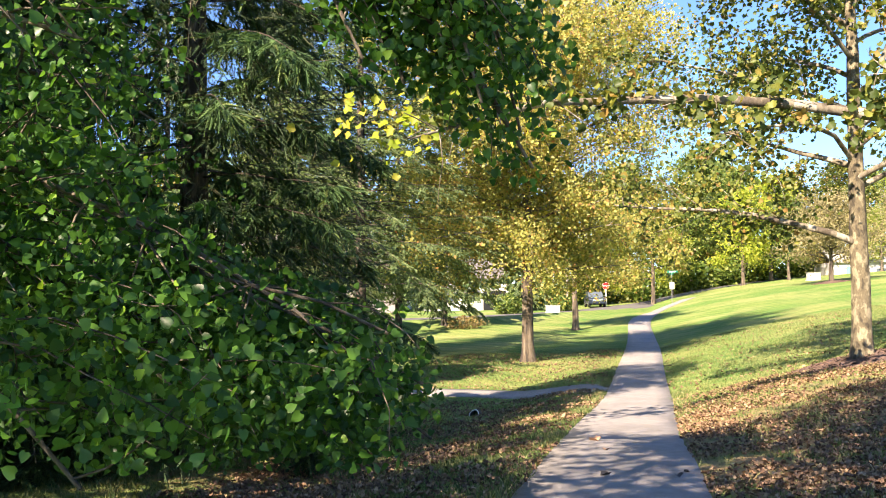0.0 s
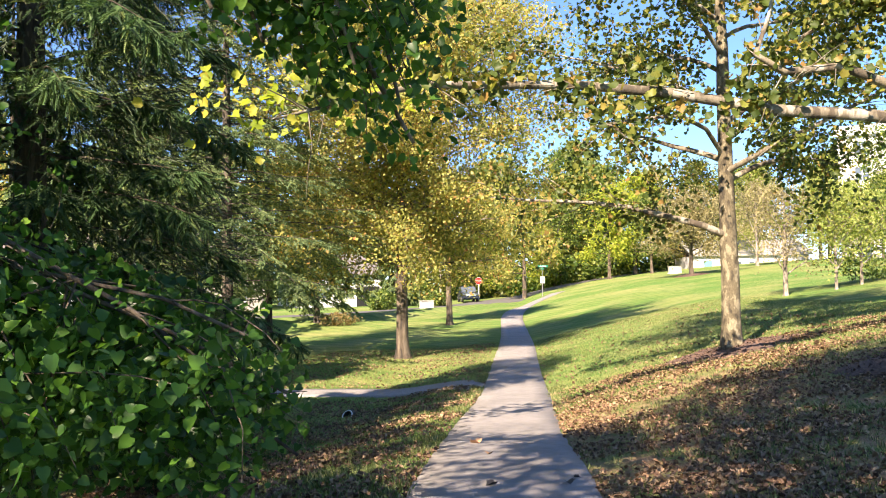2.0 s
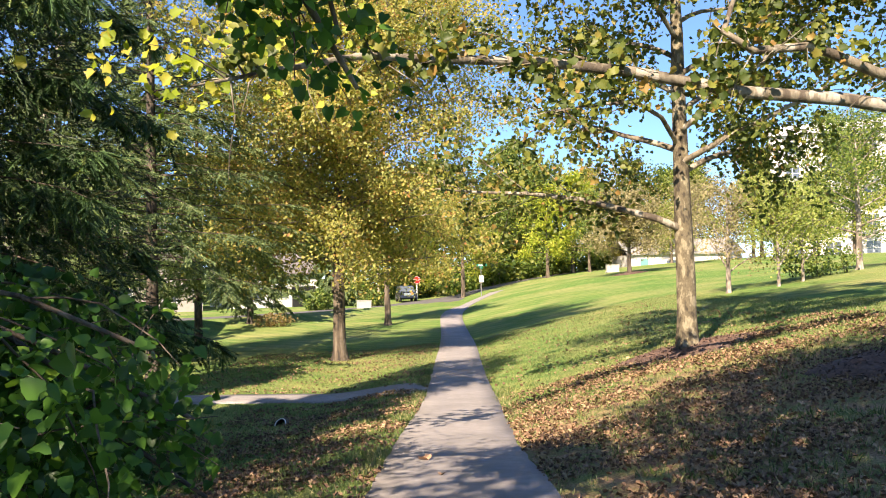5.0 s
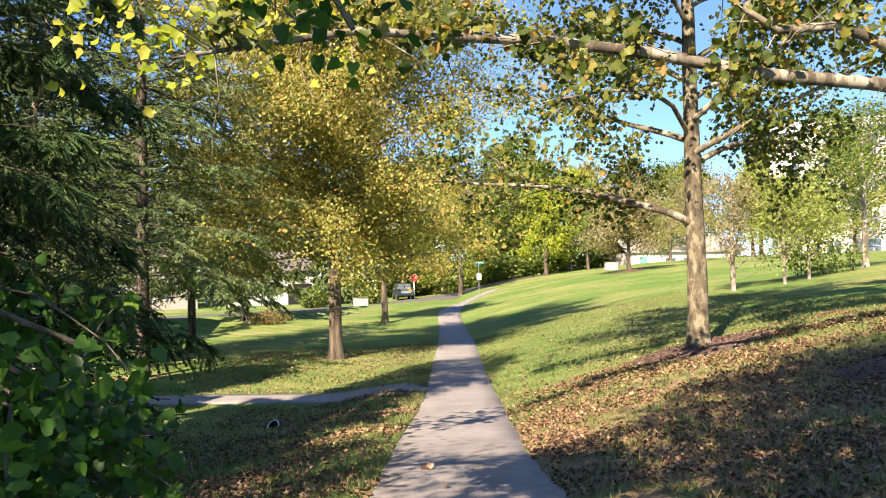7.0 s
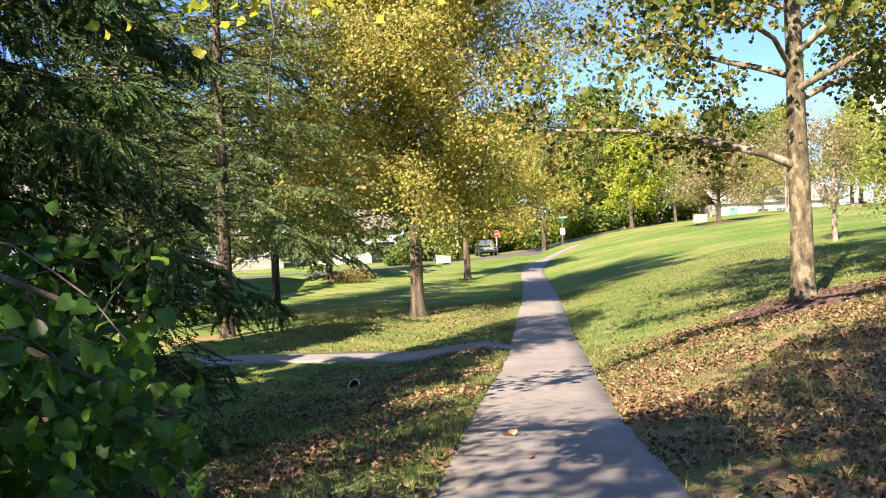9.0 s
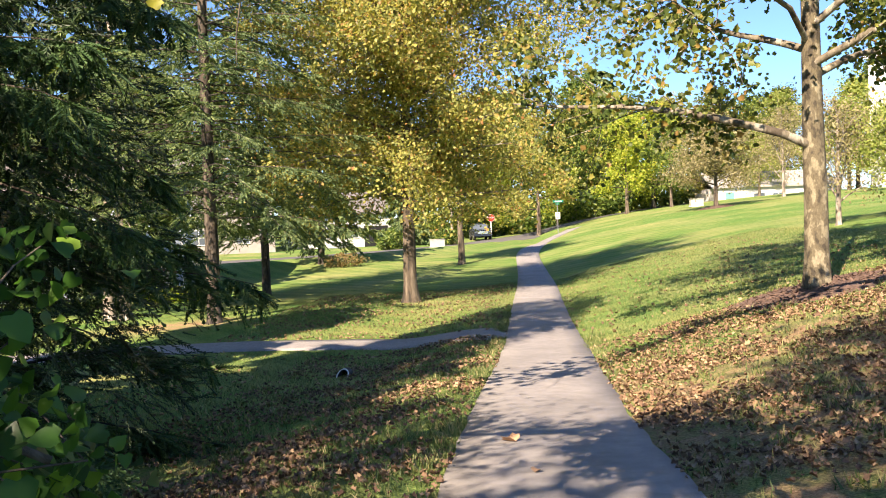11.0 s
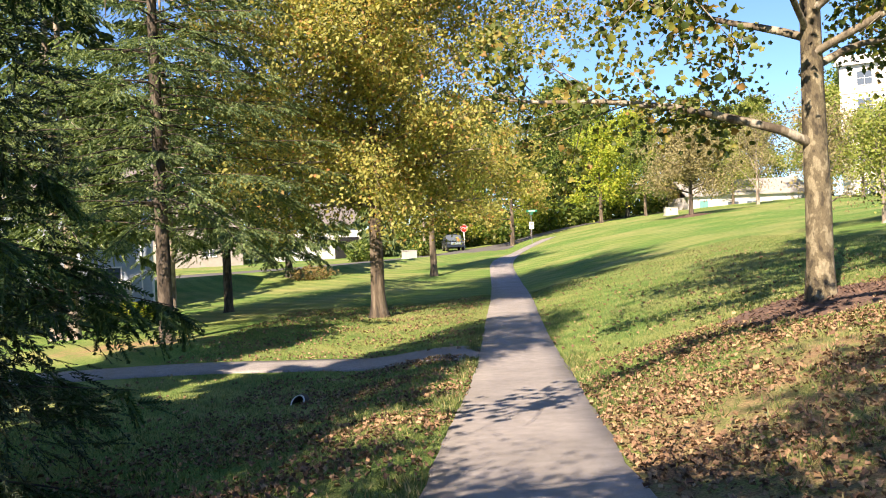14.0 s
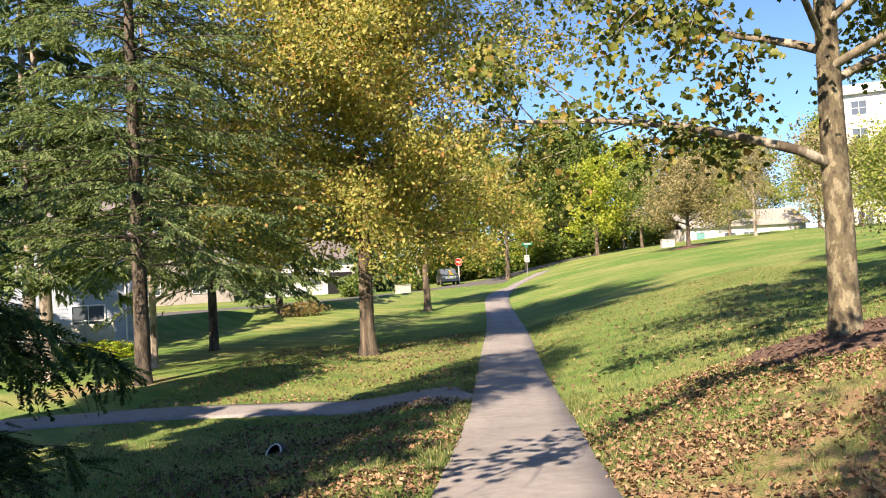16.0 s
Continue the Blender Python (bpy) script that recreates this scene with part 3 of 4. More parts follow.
linden = broadleaf(np.random.default_rng(15), "linden_tree", "linden with low hanging heart-shaped green leaves", *LI, 7.6, 1.8, 4.2, 0.3, 50, 52000, 0.066, HEART, M_LEAF_LIND, M_BARK_DARK, None, droop=1.0, rise=0.3, twig_rate=5, spray=0.15, thin=1.0, hang=0.35, within=linden_room, dense=2,
          extra=[(rel(*LI, [(-5.6, 6.6, 3.6), (-4.2, 6.5, 4.4), (-2.8, 6.4, 4.7), (-1.4, 6.3, 4.5), (-0.3, 6.3, 3.8), (0.35, 6.25, 2.95), (0.65, 6.2, 2.4)]), 0.05)]
          + [(rel(*LI, [(-2.2, 6.4, 4.6), (-1.4 + 0.3 * k, 6.2 + 0.2 * (k % 3), 4.6), (-0.9 + 0.3 * k, 6.1 + 0.2 * (k % 3), 3.9), (-0.55 + 0.28 * k, 6.0 + 0.25 * (k % 3), 3.15 - 0.12 * k)]), 0.02) for k in range(5)]
          + [(rel(*LI, [(-5.6, 6.6, 2.2), (-4.3, 6.3, 2.6), (-3.0, 6.1, 2.4), (-1.9, 6.2, 1.9), (-1.1, 6.4, 1.4), (-0.5, 6.6, 0.9)]), 0.026),
             (rel(*LI, [(-5.6, 6.6, 1.6), (-4.3, 5.6, 1.9), (-3.2, 5.0, 1.6), (-2.4, 4.7, 1.0), (-1.9, 4.6, 0.5)]), 0.022),
             (rel(*LI, [(-5.6, 6.6, 1.8), (-4.4, 7.2, 2.0), (-3.0, 7.4, 1.7), (-1.8, 7.3, 1.1), (-1.0, 7.2, 0.5)]), 0.022),
             (rel(*LI, [(-3.0, 6.1, 2.4), (-1.9, 6.3, 1.75), (-0.9, 6.6, 1.25), (-0.15, 6.8, 0.8)]), 0.014),
             (rel(*LI, [(-2.6, 6.8, 1.7), (-1.5, 6.9, 1.25), (-0.6, 7.0, 0.75), (-0.1, 7.0, 0.35)]), 0.014),
             (rel(*LI, [(-2.7, 6.4, 2.0), (-1.7, 6.4, 1.65), (-0.9, 6.5, 1.45), (-0.4, 6.6, 1.2)]), 0.014),
             (rel(*LI, [(-2.2, 6.2, 1.4), (-1.4, 6.3, 0.9), (-0.8, 6.4, 0.45)]), 0.012),
             (rel(*LI, [(-2.8, 7.2, 1.4), (-1.8, 7.3, 0.9), (-1.0, 7.3, 0.4)]), 0.012),
             (rel(*LI, [(-4.4, 6.2, 2.4), (-3.4, 5.8, 2.2), (-2.5, 5.7, 1.6), (-1.8, 5.8, 0.9)]), 0.018)])
# sprigs hanging from the overhead bough
g = np.random.default_rng(91)
foot = np.array([LI[0], LI[1], land_z(*LI) - 0.05])
hanging = []
for k, (ex, ez) in enumerate(((-0.55, 3.1), (-0.3, 3.0), (-0.05, 2.85), (0.15, 2.75), (0.35, 2.62), (0.5, 2.5), (0.63, 2.38), (0.74, 2.75), (0.84, 3.05), (0.95, 3.3), (0.2, 3.2), (0.6, 3.1), (-0.2, 3.4), (0.45, 3.5))):
    ey = 6.0 + 0.6 * g.random()
    top = np.array([ex - 0.75, ey + g.normal(0, 0.1), min(4.5, ez + 1.0)])
    f = np.linspace(0, 1, 8)[:, None]
    line = top + (np.array([ex, ey, ez]) - top) * f + np.array([0.0, 0.0, 0.28]) * np.sin(f * np.pi) + g.normal(0, 0.015, (8, 3)) - foot
    Vs, Fs = tubes([(line, np.linspace(0.008, 0.002, 8))], 4)
    part("sprig", mesh_np("sprig", Vs, Fs, M_BARK_DARK, True), M_BARK_DARK, linden)
    i = g.random(64) * 6.99
    i0 = i.astype(int)
    hanging.append(line[i0] + (line[i0 + 1] - line[i0]) * (i - i0)[:, None] + g.normal(0, 0.085, (64, 3)) - np.array([0, 0, 0.03]))
hanging = np.concatenate(hanging)
Vs, Fs = scatter(*HEART, hanging, frames_from(g.normal(0, 0.6, hanging.shape) + np.array([0, -0.7, 0.25]), np.pi + g.normal(0, 0.5, len(hanging))), g.uniform(0.05, 0.095, len(hanging)))
part("hanging_leaves", mesh_np("hanging_leaves", Vs, Fs, M_LEAF_LIND), M_LEAF_LIND, linden, "dark heart-shaped leaves")["kind"] = "stuff"
# a second linden behind the walker throws the shade over the near bank
broadleaf(np.random.default_rng(16), "linden_tree", "tall linden shading the near bank", -2.6, -3.4, 15.5, 4.6, 5.2, 0.32, 36, 25000, 0.19, SMALL, M_LEAF_LIND, M_BARK_GREY, None, twig_rate=3.0, spray=0.4, thin=1.0)
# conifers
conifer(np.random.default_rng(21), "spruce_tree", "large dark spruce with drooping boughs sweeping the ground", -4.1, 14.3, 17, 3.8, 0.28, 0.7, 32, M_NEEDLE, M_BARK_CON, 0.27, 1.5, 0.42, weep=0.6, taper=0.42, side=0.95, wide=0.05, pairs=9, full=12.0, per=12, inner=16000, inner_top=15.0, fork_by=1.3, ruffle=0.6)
conifer(np.random.default_rng(22), "hemlock_tree", "tall airy hemlock with a bare lower trunk", -3.1, 32.9, 21, 5.4, 0.22, 3.6, 54, M_HEMLOCK, M_BARK_CON, 0.105, 1.1, 0.35, weep=0.3, taper=0.6, side=1.4, wide=0.05, pairs=0, full=14.0, per=34, ruffle=0.9)
conifer(np.random.default_rng(23), "hemlock_tree", "hemlock with low spreading branches", -2.35, 46.0, 16, 5.0, 0.2, 3.0, 32, M_HEMLOCK, M_BARK_CON, 0.135, 0.85, 0.42, weep=0.35, taper=0.6, side=1.4, wide=0.05, pairs=0, per=32, ruffle=0.9)
conifer(np.random.default_rng(24), "hemlock_tree", "young hemlock behind a larger trunk", -3.7, 38.8, 15, 3.8, 0.12, 3.6, 24, M_HEMLOCK, M_BARK_GREY, 0.18, 0.9, 0.4, weep=0.5, side=1.2, wide=0.05, pairs=0, per=26, ruffle=0.9)
conifer(np.random.default_rng(25), "hemlock_tree", "hemlock at the far edge of the lawn", 0.1, 66.4, 15, 4.8, 0.24, 2.6, 22, M_HEMLOCK, M_BARK_CON, 0.4, 0.5, 0.5, weep=0.5, side=1.4, wide=0.06, pairs=0, per=30)
for k, (px, py) in enumerate(((-7.0, 38.2), (-7.75, 38.9))):
    conifer(np.random.default_rng(26 + k), "pine_tree", "pine with a thick pale bare trunk", px, py, 17, 3.8, 0.23, 4.2, 24, M_HEMLOCK, M_BARK_GREY, 0.28, 0.55, 0.35, lean=(-0.01 + 0.015 * k, 0), weep=0.4, side=1.2, wide=0.05, pairs=0, per=30)
conifer(np.random.default_rng(28), "spruce_tree", "blue-green spruce beside the street", 8.4, 92, 9, 2.8, 0.16, 0.4, 20, M_HEMLOCK, M_BARK_CON, 0.35, 0.8, 0.4, side=1.0, wide=0.07, pairs=0, per=22)
conifer(np.random.default_rng(29), "pine_tree", "tall conifer rising behind the lawn trees", -14, 44, 20, 5.0, 0.25, 1.5, 24, M_HEMLOCK, M_BARK_CON, 0.4, 0.5, 0.5, side=1.4, wide=0.06, pairs=0, per=24)
# two added spruces, barely in view, that shade the left lawn and side path
conifer(np.random.default_rng(51), "spruce_tree", "unseen spruce added to shade the left lawn", -8.8, 10.6, 15, 4.2, 0.25, 0.5, 24, M_NEEDLE, M_BARK_CON, 0.5, 1.7, 0.42, weep=0.9, taper=0.5, side=1.2, wide=0.09, pairs=0, per=14)
conifer(np.random.default_rng(52), "spruce_tree", "dark spruce added to shade the side path", -10.4, 18.6, 15, 4.2, 0.25, 0.5, 24, M_NEEDLE, M_BARK_CON, 0.5, 1.7, 0.42, weep=0.9, taper=0.5, side=1.2, wide=0.09, pairs=0, per=14)
conifer(np.random.default_rng(53), "pine_tree", "tall bright green pine above the far woods", 40.2, 127.5, 22, 7.0, 0.4, 4.0, 20, M_HEMLOCK, M_BARK_CON, 1.0, 0.4, 0.3, weep=0.3, taper=0.6, side=1.6, wide=0.07, pairs=0, per=24)
# slender trees at the foot of the hill
for k, (px, py, h, lab) in enumerate(((19.5, 34.8, 4.4, "slender grey tree with thin brown leaves"), (20.9, 33.4, 3.9, "young pale-barked tree with light green leaves"), (22.5, 34.1, 3.5, "young pale-barked tree with light green leaves"))):
    broadleaf(np.random.default_rng(31 + k), "young_tree", lab, px, py, h, 0.7, 1.9 if k == 0 else 1.4, 0.1 if k == 0 else 0.06, 20, 3000 if k == 0 else 4200, 0.11, SMALL, M_LEAF_TAN if k == 0 else M_LEAF_PALE, M_BARK_GREY, None, rise=1.2, twig_rate=5.0, spray=0.3)
broadleaf(np.random.default_rng(35), "young_tree", "leafy deep green tree on the slope", 27.5, 37, 7, 1.2, 3.4, 0.14, 22, 12000, 0.13, SMALL, M_LEAF_GRN, M_BARK_GREY, None, twig_rate=4, spray=0.3, thin=1.0)
broadleaf(np.random.default_rng(36), "crabapple_tree", "round crabapple with brownish autumn leaves on the hill", 33.5, 75, 6.6, 1.6, 4.0, 0.2, 24, 17000, 0.17, SMALL, M_LEAF_TAN, M_BARK_DARK, None, twig_rate=4, spray=0.35, thin=1.0)
broadleaf(np.random.default_rng(37), "crabapple_tree", "bare-limbed vase-shaped tree before the white building", 45.5, 85.5, 8, 0.8, 3.8, 0.16, 18, 6500, 0.15, SMALL, M_LEAF_TAN, M_BARK_GREY, None, rise=1.6, twig_rate=5, spray=0.4)

# ---- far woods beyond the street: a few kinds, repeated ----
woods = [(-34, 92, 0, 1.1), (-26, 84, 1, 1.0), (-20, 98, 2, 1.2), (-12, 104, 0, 1.15), (-4, 112, 3, 1.2), (2, 104, 1, 0.9), (6, 122, 2, 1.25), (13, 118, 0, 1.0), (24, 120, 2, 1.1),
         (28, 132, 0, 1.35), (23.3, 96.5, 1, 0.8), (33, 116, 3, 1.0), (37, 126, 2, 1.2), (41, 118, 0, 0.95), (34.5, 100, 4, 0.72), (49, 122, 1, 1.1), (40, 106, 4, 0.8), (62, 124, 0, 1.2),
         (80, 120, 2, 1.4), (92, 112, 0, 1.4), (-46, 84, 3, 1.1), (-58, 78, 2, 1.2), (10, 140, 3, 1.4), (48, 150, 0, 1.5), (-24, 122, 3, 1.4), (-42, 110, 0, 1.3),
         (20, 112, 4, 0.62), (28.5, 108, 4, 0.5), (46, 104, 1, 0.62), (70, 96, 2, 1.2), (82, 92, 3, 1.3), (64, 72, 0, 1.0), (72, 60, 2, 1.2), (60, 50, 3, 1.1), (52, 44, 0, 1.0), (15, 105, 3, 0.6), (39, 98, 0, 0.6), (31, 112, 2, 0.8), (61.5, 114, 3, 1.1), (54, 118, 3, 1.2), (61, 97, 5, 0.95), (57, 92.5, 5, 0.8), (67, 88, 5, 1.0), (50, 99, 5, 0.6), (57.5, 108, 5, 0.9), (46, 70, 5, 0.5), (51, 73, 5, 0.55), (55, 78, 5, 0.6)]
kinds = [("oak_tree", "tall green broadleaf tree at the edge of the woods", M_LEAF_GRN), ("maple_tree", "maple with yellowing leaves beyond the street", M_LEAF_SYC), ("oak_tree", "dark green broadleaf tree of the far woods", M_LEAF_GRN),
         ("oak_tree", "olive broadleaf tree of the far woods", M_LEAF_SYCG), ("maple_tree", "yellow-green maple beside the street", M_LEAF_MAP), ("ash_tree", "thin pale tree before the apartment building", M_LEAF_PALE)]
protos = {}
for x, y, k, s in woods:
    s *= 0.86 if x > 43 else 1.0
    if k not in protos:
        nm, lab, mt = kinds[k]
        protos[k] = (broadleaf(np.random.default_rng(40 + k), nm, lab, x, y, 15, 3.0, 5.0, 0.3, 22, 8000, 0.36, SMALL, mt, M_BARK_DARK if k != 3 else M_BARK_GREY, None, twig_rate=1.3, spray=0.65, thin=1.0, droop=0.5), s)
        tagged(protos[k][0], group="trees beyond the street")
        protos[k][0].scale = (s, s, s)
    else:
        ob = copy_thing(protos[k][0], pose(x, y, land_z(x, y) - 0.1, 0, 0, random.uniform(0, 360)))
        ob.scale = (s, s, s * random.uniform(0.9, 1.1))

# ---- small things ----
M_MULCH = plain("mulch", (0.13, 0.08, 0.06), 0.95, 0.0, 0.6, 14)
M_WHITE = plain("white_paint", (0.78, 0.77, 0.74), 0.55, 0.0, 0.1, 3)
M_CREAM = plain("cream_vinyl", (0.47, 0.46, 0.4), 0.5, 0.0, 0.12, 2)
M_SIDING = plain("blue_grey_siding", (0.34, 0.4, 0.48), 0.6, 0.0, 0.12, 2)
M_ROOF = plain("roof_shingle", (0.2, 0.18, 0.17), 0.9, 0.0, 0.4, 6)
M_SHINGLE = plain("light_grey_shingle", (0.33, 0.32, 0.31), 0.9, 0.0, 0.3, 6)
M_STUCCO = plain("pale_building_wall", (0.6, 0.575, 0.58), 0.8, 0.0, 0.1, 1)
M_TAN = plain("tan_siding", (0.33, 0.3, 0.27), 0.7, 0.0, 0.15, 2)
M_TEAL = plain("teal_door", (0.12, 0.3, 0.3), 0.5, 0.0, 0.15, 3)
M_SIGNG = plain("green_sign", (0.01, 0.2, 0.12), 0.4, 0.0, 0.1, 4)
M_RED = plain("red_sign", (0.5, 0.02, 0.02), 0.4, 0.0, 0.1, 4)
M_STEEL = plain("galvanised_post", (0.38, 0.38, 0.37), 0.45, 0.8, 0.2, 12)
M_DARK = plain("dark_plastic", (0.02, 0.02, 0.022), 0.6, 0.0, 0.3, 10)
M_CAR = plain("dark_car_paint", (0.03, 0.04, 0.06), 0.25, 0.4, 0.1, 3)
M_TYRE = plain("tyre_rubber", (0.02, 0.02, 0.02), 0.85)
M_CHROME = plain("chrome", (0.75, 0.75, 0.76), 0.2, 0.9, 0.05)


def glass_build(t, b):
    b.inputs["Base Color"].default_value = (0.09, 0.11, 0.13, 1)
    b.inputs["Roughness"].default_value = 0.06
    b.inputs["Specular IOR Level"].default_value = 0.8


M_GLASS = material("window_glass", glass_build)


def block(name, size, at, mat, parent, bevel=0.01, label="", turn=(0, 0, 0)):
    """A box with softened edges, its middle at the given place under its parent."""
    bm = bmesh.new()
    bmesh.ops.create_cube(bm, size=1.0)
    bmesh.ops.scale(bm, vec=size, verts=bm.verts)
    if bevel:
        bmesh.ops.bevel(bm, geom=bm.edges[:], offset=min(bevel, min(size) * 0.3), segments=2, affect="EDGES")
    ob = part(name, bm, mat, parent, label)
    ob.matrix_basis = pose(*at, *turn)
    return ob


def rod(name, r, length, at, mat, parent, sides=12, turn=(0, 0, 0), r2=None, label=""):
    bm = bmesh.new()
    bmesh.ops.create_cone(bm, cap_ends=True, segments=sides, radius1=r, radius2=r if r2 is None else r2, depth=length)
    ob = part(name, bm, mat, parent, label)
    ob.matrix_basis = pose(*at, *turn)
    return ob


def thing_at(name, x, y, label, category, turn=0.0, z=None, group="", kind=""):
    ob = new(name)
    ob.matrix_basis = pose(x, y, land_z(x, y) if z is None else z, 0, 0, turn)
    return tagged(ob, label, category, group, kind)


def mulch_ring(x, y, r, seed):
    """A low mound of mulch with an uneven rim and chips on it."""
    g = np.random.default_rng(seed)
    V, Fq = [], []
    nr, na = 10, 40
    rim = r * (1 + 0.1 * np.sin(np.arange(na) * 2 * np.pi / na * 3 + 1) + g.normal(0, 0.05, na))
    for i in range(nr):
        f = i / (nr - 1)
        for a in range(na):
            px, py = x + math.cos(a * 2 * math.pi / na) * rim[a] * f, y + math.sin(a * 2 * math.pi / na) * rim[a] * f
            V.append((px, py, land_z(px, py) + 0.16 * (1 - f ** 1.6) + (g.normal(0, 0.018) if f < 1 else -0.03)))
    for i in range(nr - 1):
        for a in range(na):
            b = (a + 1) % na
            Fq.append((i * na + a, i * na + b, (i + 1) * na + b, (i + 1) * na + a))
    ob = new("mulch_ring", mesh_np("mulch_ring", V, Fq, M_MULCH, False))
    tagged(ob, "low ring of dark shredded mulch round a tree", "mulch", kind="stuff")
    n = 900
    rr, aa = r * np.sqrt(g.uniform(0.02, 1.05, n)), g.uniform(0, 6.3, n)
    px, py = x + rr * np.cos(aa), y + rr * np.sin(aa)
    at = np.column_stack([px, py, land(px, py) + 0.17 * np.clip(1 - (rr / r) ** 1.6, 0, 1) + 0.01])
    chip = [(-0.5, -0.12, 0), (0.5, -0.1, 0.05), (0.45, 0.12, 0), (-0.5, 0.1, 0.1)]
    Vc, Fc = scatter(chip, [(0, 1, 2, 3)], at, frames_from(g.normal(0, 0.5, (n, 3)) + np.array([0, 0, 1.0]), aa * 3), g.uniform(0.04, 0.13, n))
    part("chips", mesh_np("chips", Vc, Fc, M_MULCH), M_MULCH, ob)["kind"] = "stuff"


mulch_ring(SA[0] + 0.15, SA[1] + 0.3, 1.55, 1)
mulch_ring(8.9, 12.0, 1.5, 2)
mulch_ring(33.5, 75, 1.6, 3)

# drain pipe end lying in the grass: white rim, dark mouth
drain = thing_at("drain_pipe", 0.74, 21.8, "short drain pipe end with a white slanted rim in grass", "pipe", turn=-20, z=land_z(0.74, 21.8) - 0.05)
drain.scale = (0.8, 0.8, 0.8)
n = 24


def pipe_ring(r_out, r_in, front, back, closed=False):
    """A slant-cut tube; front and back are distances behind the slanted mouth."""
    bm = bmesh.new()
    outer, inner = [], []
    for i in range(n):
        a = 2 * math.pi * i / n
        cx, cz = math.cos(a), math.sin(a)
        for lst, r in ((outer, r_out), (inner, r_in)):
            lst.append((bm.verts.new((cx * r, 0.16 * cz + front, cz * r + 0.1)), bm.verts.new((cx * r, 0.16 * cz * (0 if closed else 1) + back, cz * r + 0.1))))
    for i in range(n):
        j = (i + 1) % n
        bm.faces.new((outer[i][0], outer[j][0], outer[j][1], outer[i][1]))
        bm.faces.new((inner[i][0], inner[i][1], inner[j][1], inner[j][0]))
        bm.faces.new((outer[i][0], inner[i][0], inner[j][0], outer[j][0]))
        bm.faces.new((outer[i][1], outer[j][1], inner[j][1], inner[i][1]))
    if closed:
        bm.faces.new([p[1] for p in inner])
    return bm


part("rim", pipe_ring(0.156, 0.134, -0.012, 0.035), M_WHITE, drain, "white plastic slanted pipe rim")
# tube dark throughout: the shade inside the mouth is put into its colour
part("pipe", pipe_ring(0.15, 0.138, 0.04, 0.4, True), M_DARK, drain, "pipe coloured black for the shade in its mouth")

# utility boxes
for x, y, turn, lab in ((10.75, 85.3, 12, "cream metal utility box beside the street"), (37.5, 88.0, -10, "white metal utility box on the hill crest")):
    ub = thing_at("utility_box", x, y, lab, "utility box", turn=turn, z=land_z(x, y))
    block("body", (1.25, 0.8, 0.7), (0, 0, 0.38), M_CREAM, ub, 0.04)
    block("lid", (1.32, 0.88, 0.06), (0, 0, 0.76), M_CREAM, ub, 0.02)
    block("plinth", (1.35, 0.95, 0.1), (0, 0, 0.02), M_STUCCO, ub, 0.02)
    block("door", (0.6, 0.02, 0.5), (-0.25, -0.41, 0.4), M_CREAM, ub, 0.005)

# street name sign
ss = thing_at("street_sign", 23.8, 90.5, "green street name sign on a steel post", "sign", turn=8)
rod("post", 0.035, 3.3, (0, 0, 1.6), M_STEEL, ss)
block("name_blade", (1.15, 0.02, 0.24), (0.1, 0, 3.2), M_SIGNG, ss, 0.004)
block("name_blade", (0.02, 0.9, 0.24), (0, 0, 2.95), M_SIGNG, ss, 0.004)
block("notice_plate", (0.5, 0.015, 0.7), (0, -0.05, 1.75), M_WHITE, ss, 0.004, "white notice plate")
for k in range(4):
    block("text_bar", (0.34 - 0.05 * (k % 2), 0.004, 0.05), (0, -0.062, 1.95 - k * 0.13), M_DARK, ss, 0)
block("text_bar", (0.75, 0.004, 0.09), (0.1, -0.013, 3.2), M_WHITE, ss, 0)

# stop sign
st = thing_at("stop_sign", 18.8, 100.5, "red octagonal stop sign on a white post", "sign", turn=5)
block("post", (0.1, 0.1, 2.7), (0, 0, 1.3), M_WHITE, st, 0.01)
rod("plate", 0.41, 0.02, (0, -0.07, 2.35), M_RED, st, 8, (90, 22.5, 0))
rod("border", 0.44, 0.012, (0, -0.062, 2.35), M_WHITE, st, 8, (90, 22.5, 0))
fc = bpy.data.curves.new("lettering", "FONT")
fc.body, fc.size, fc.align_x, fc.align_y, fc.extrude = "STOP", 0.26, "CENTER", "CENTER", 0.002
fo = new("lettering", fc)
fo.parent = st
fo.matrix_basis = pose(0, -0.085, 2.35, 90, 0, 0)
fc.materials.append(M_WHITE)


def side_profile(points, width, bevel=0.06):
    """A body drawn in side view, widened across and softened."""
    bm = bmesh.new()
    a = [bm.verts.new((-width / 2, y, z)) for y, z in points]
    b = [bm.verts.new((width / 2, y, z)) for y, z in points]
    bm.faces.new(a)
    bm.faces.new(b[::-1])
    for i in range(len(points)):
        j = (i + 1) % len(points)
        bm.faces.new((a[j], a[i], b[i], b[j]))
    bmesh.ops.bevel(bm, geom=bm.edges[:], offset=bevel, segments=2, affect="EDGES")
    bmesh.ops.recalc_face_normals(bm, faces=bm.faces)
    return bm


# parked car facing the lawn, on the street
car = thing_at("car", 17.0, 97.6, "dark blue sport utility car parked on the street", "car", turn=-2, z=land_z(17.0, 97.6) + 0.05)
part("body", side_profile([(-2.3, 0.45), (-2.32, 0.85), (-2.1, 1.02), (-1.1, 1.1), (2.2, 1.12), (2.3, 0.9), (2.28, 0.42), (1.9, 0.32), (-1.9, 0.32)], 1.86), M_CAR, car)
part("cabin", side_profile([(-1.15, 1.08), (-0.45, 1.7), (1.7, 1.75), (2.15, 1.1)], 1.62, 0.08), M_GLASS, car, "dark glazed cabin")
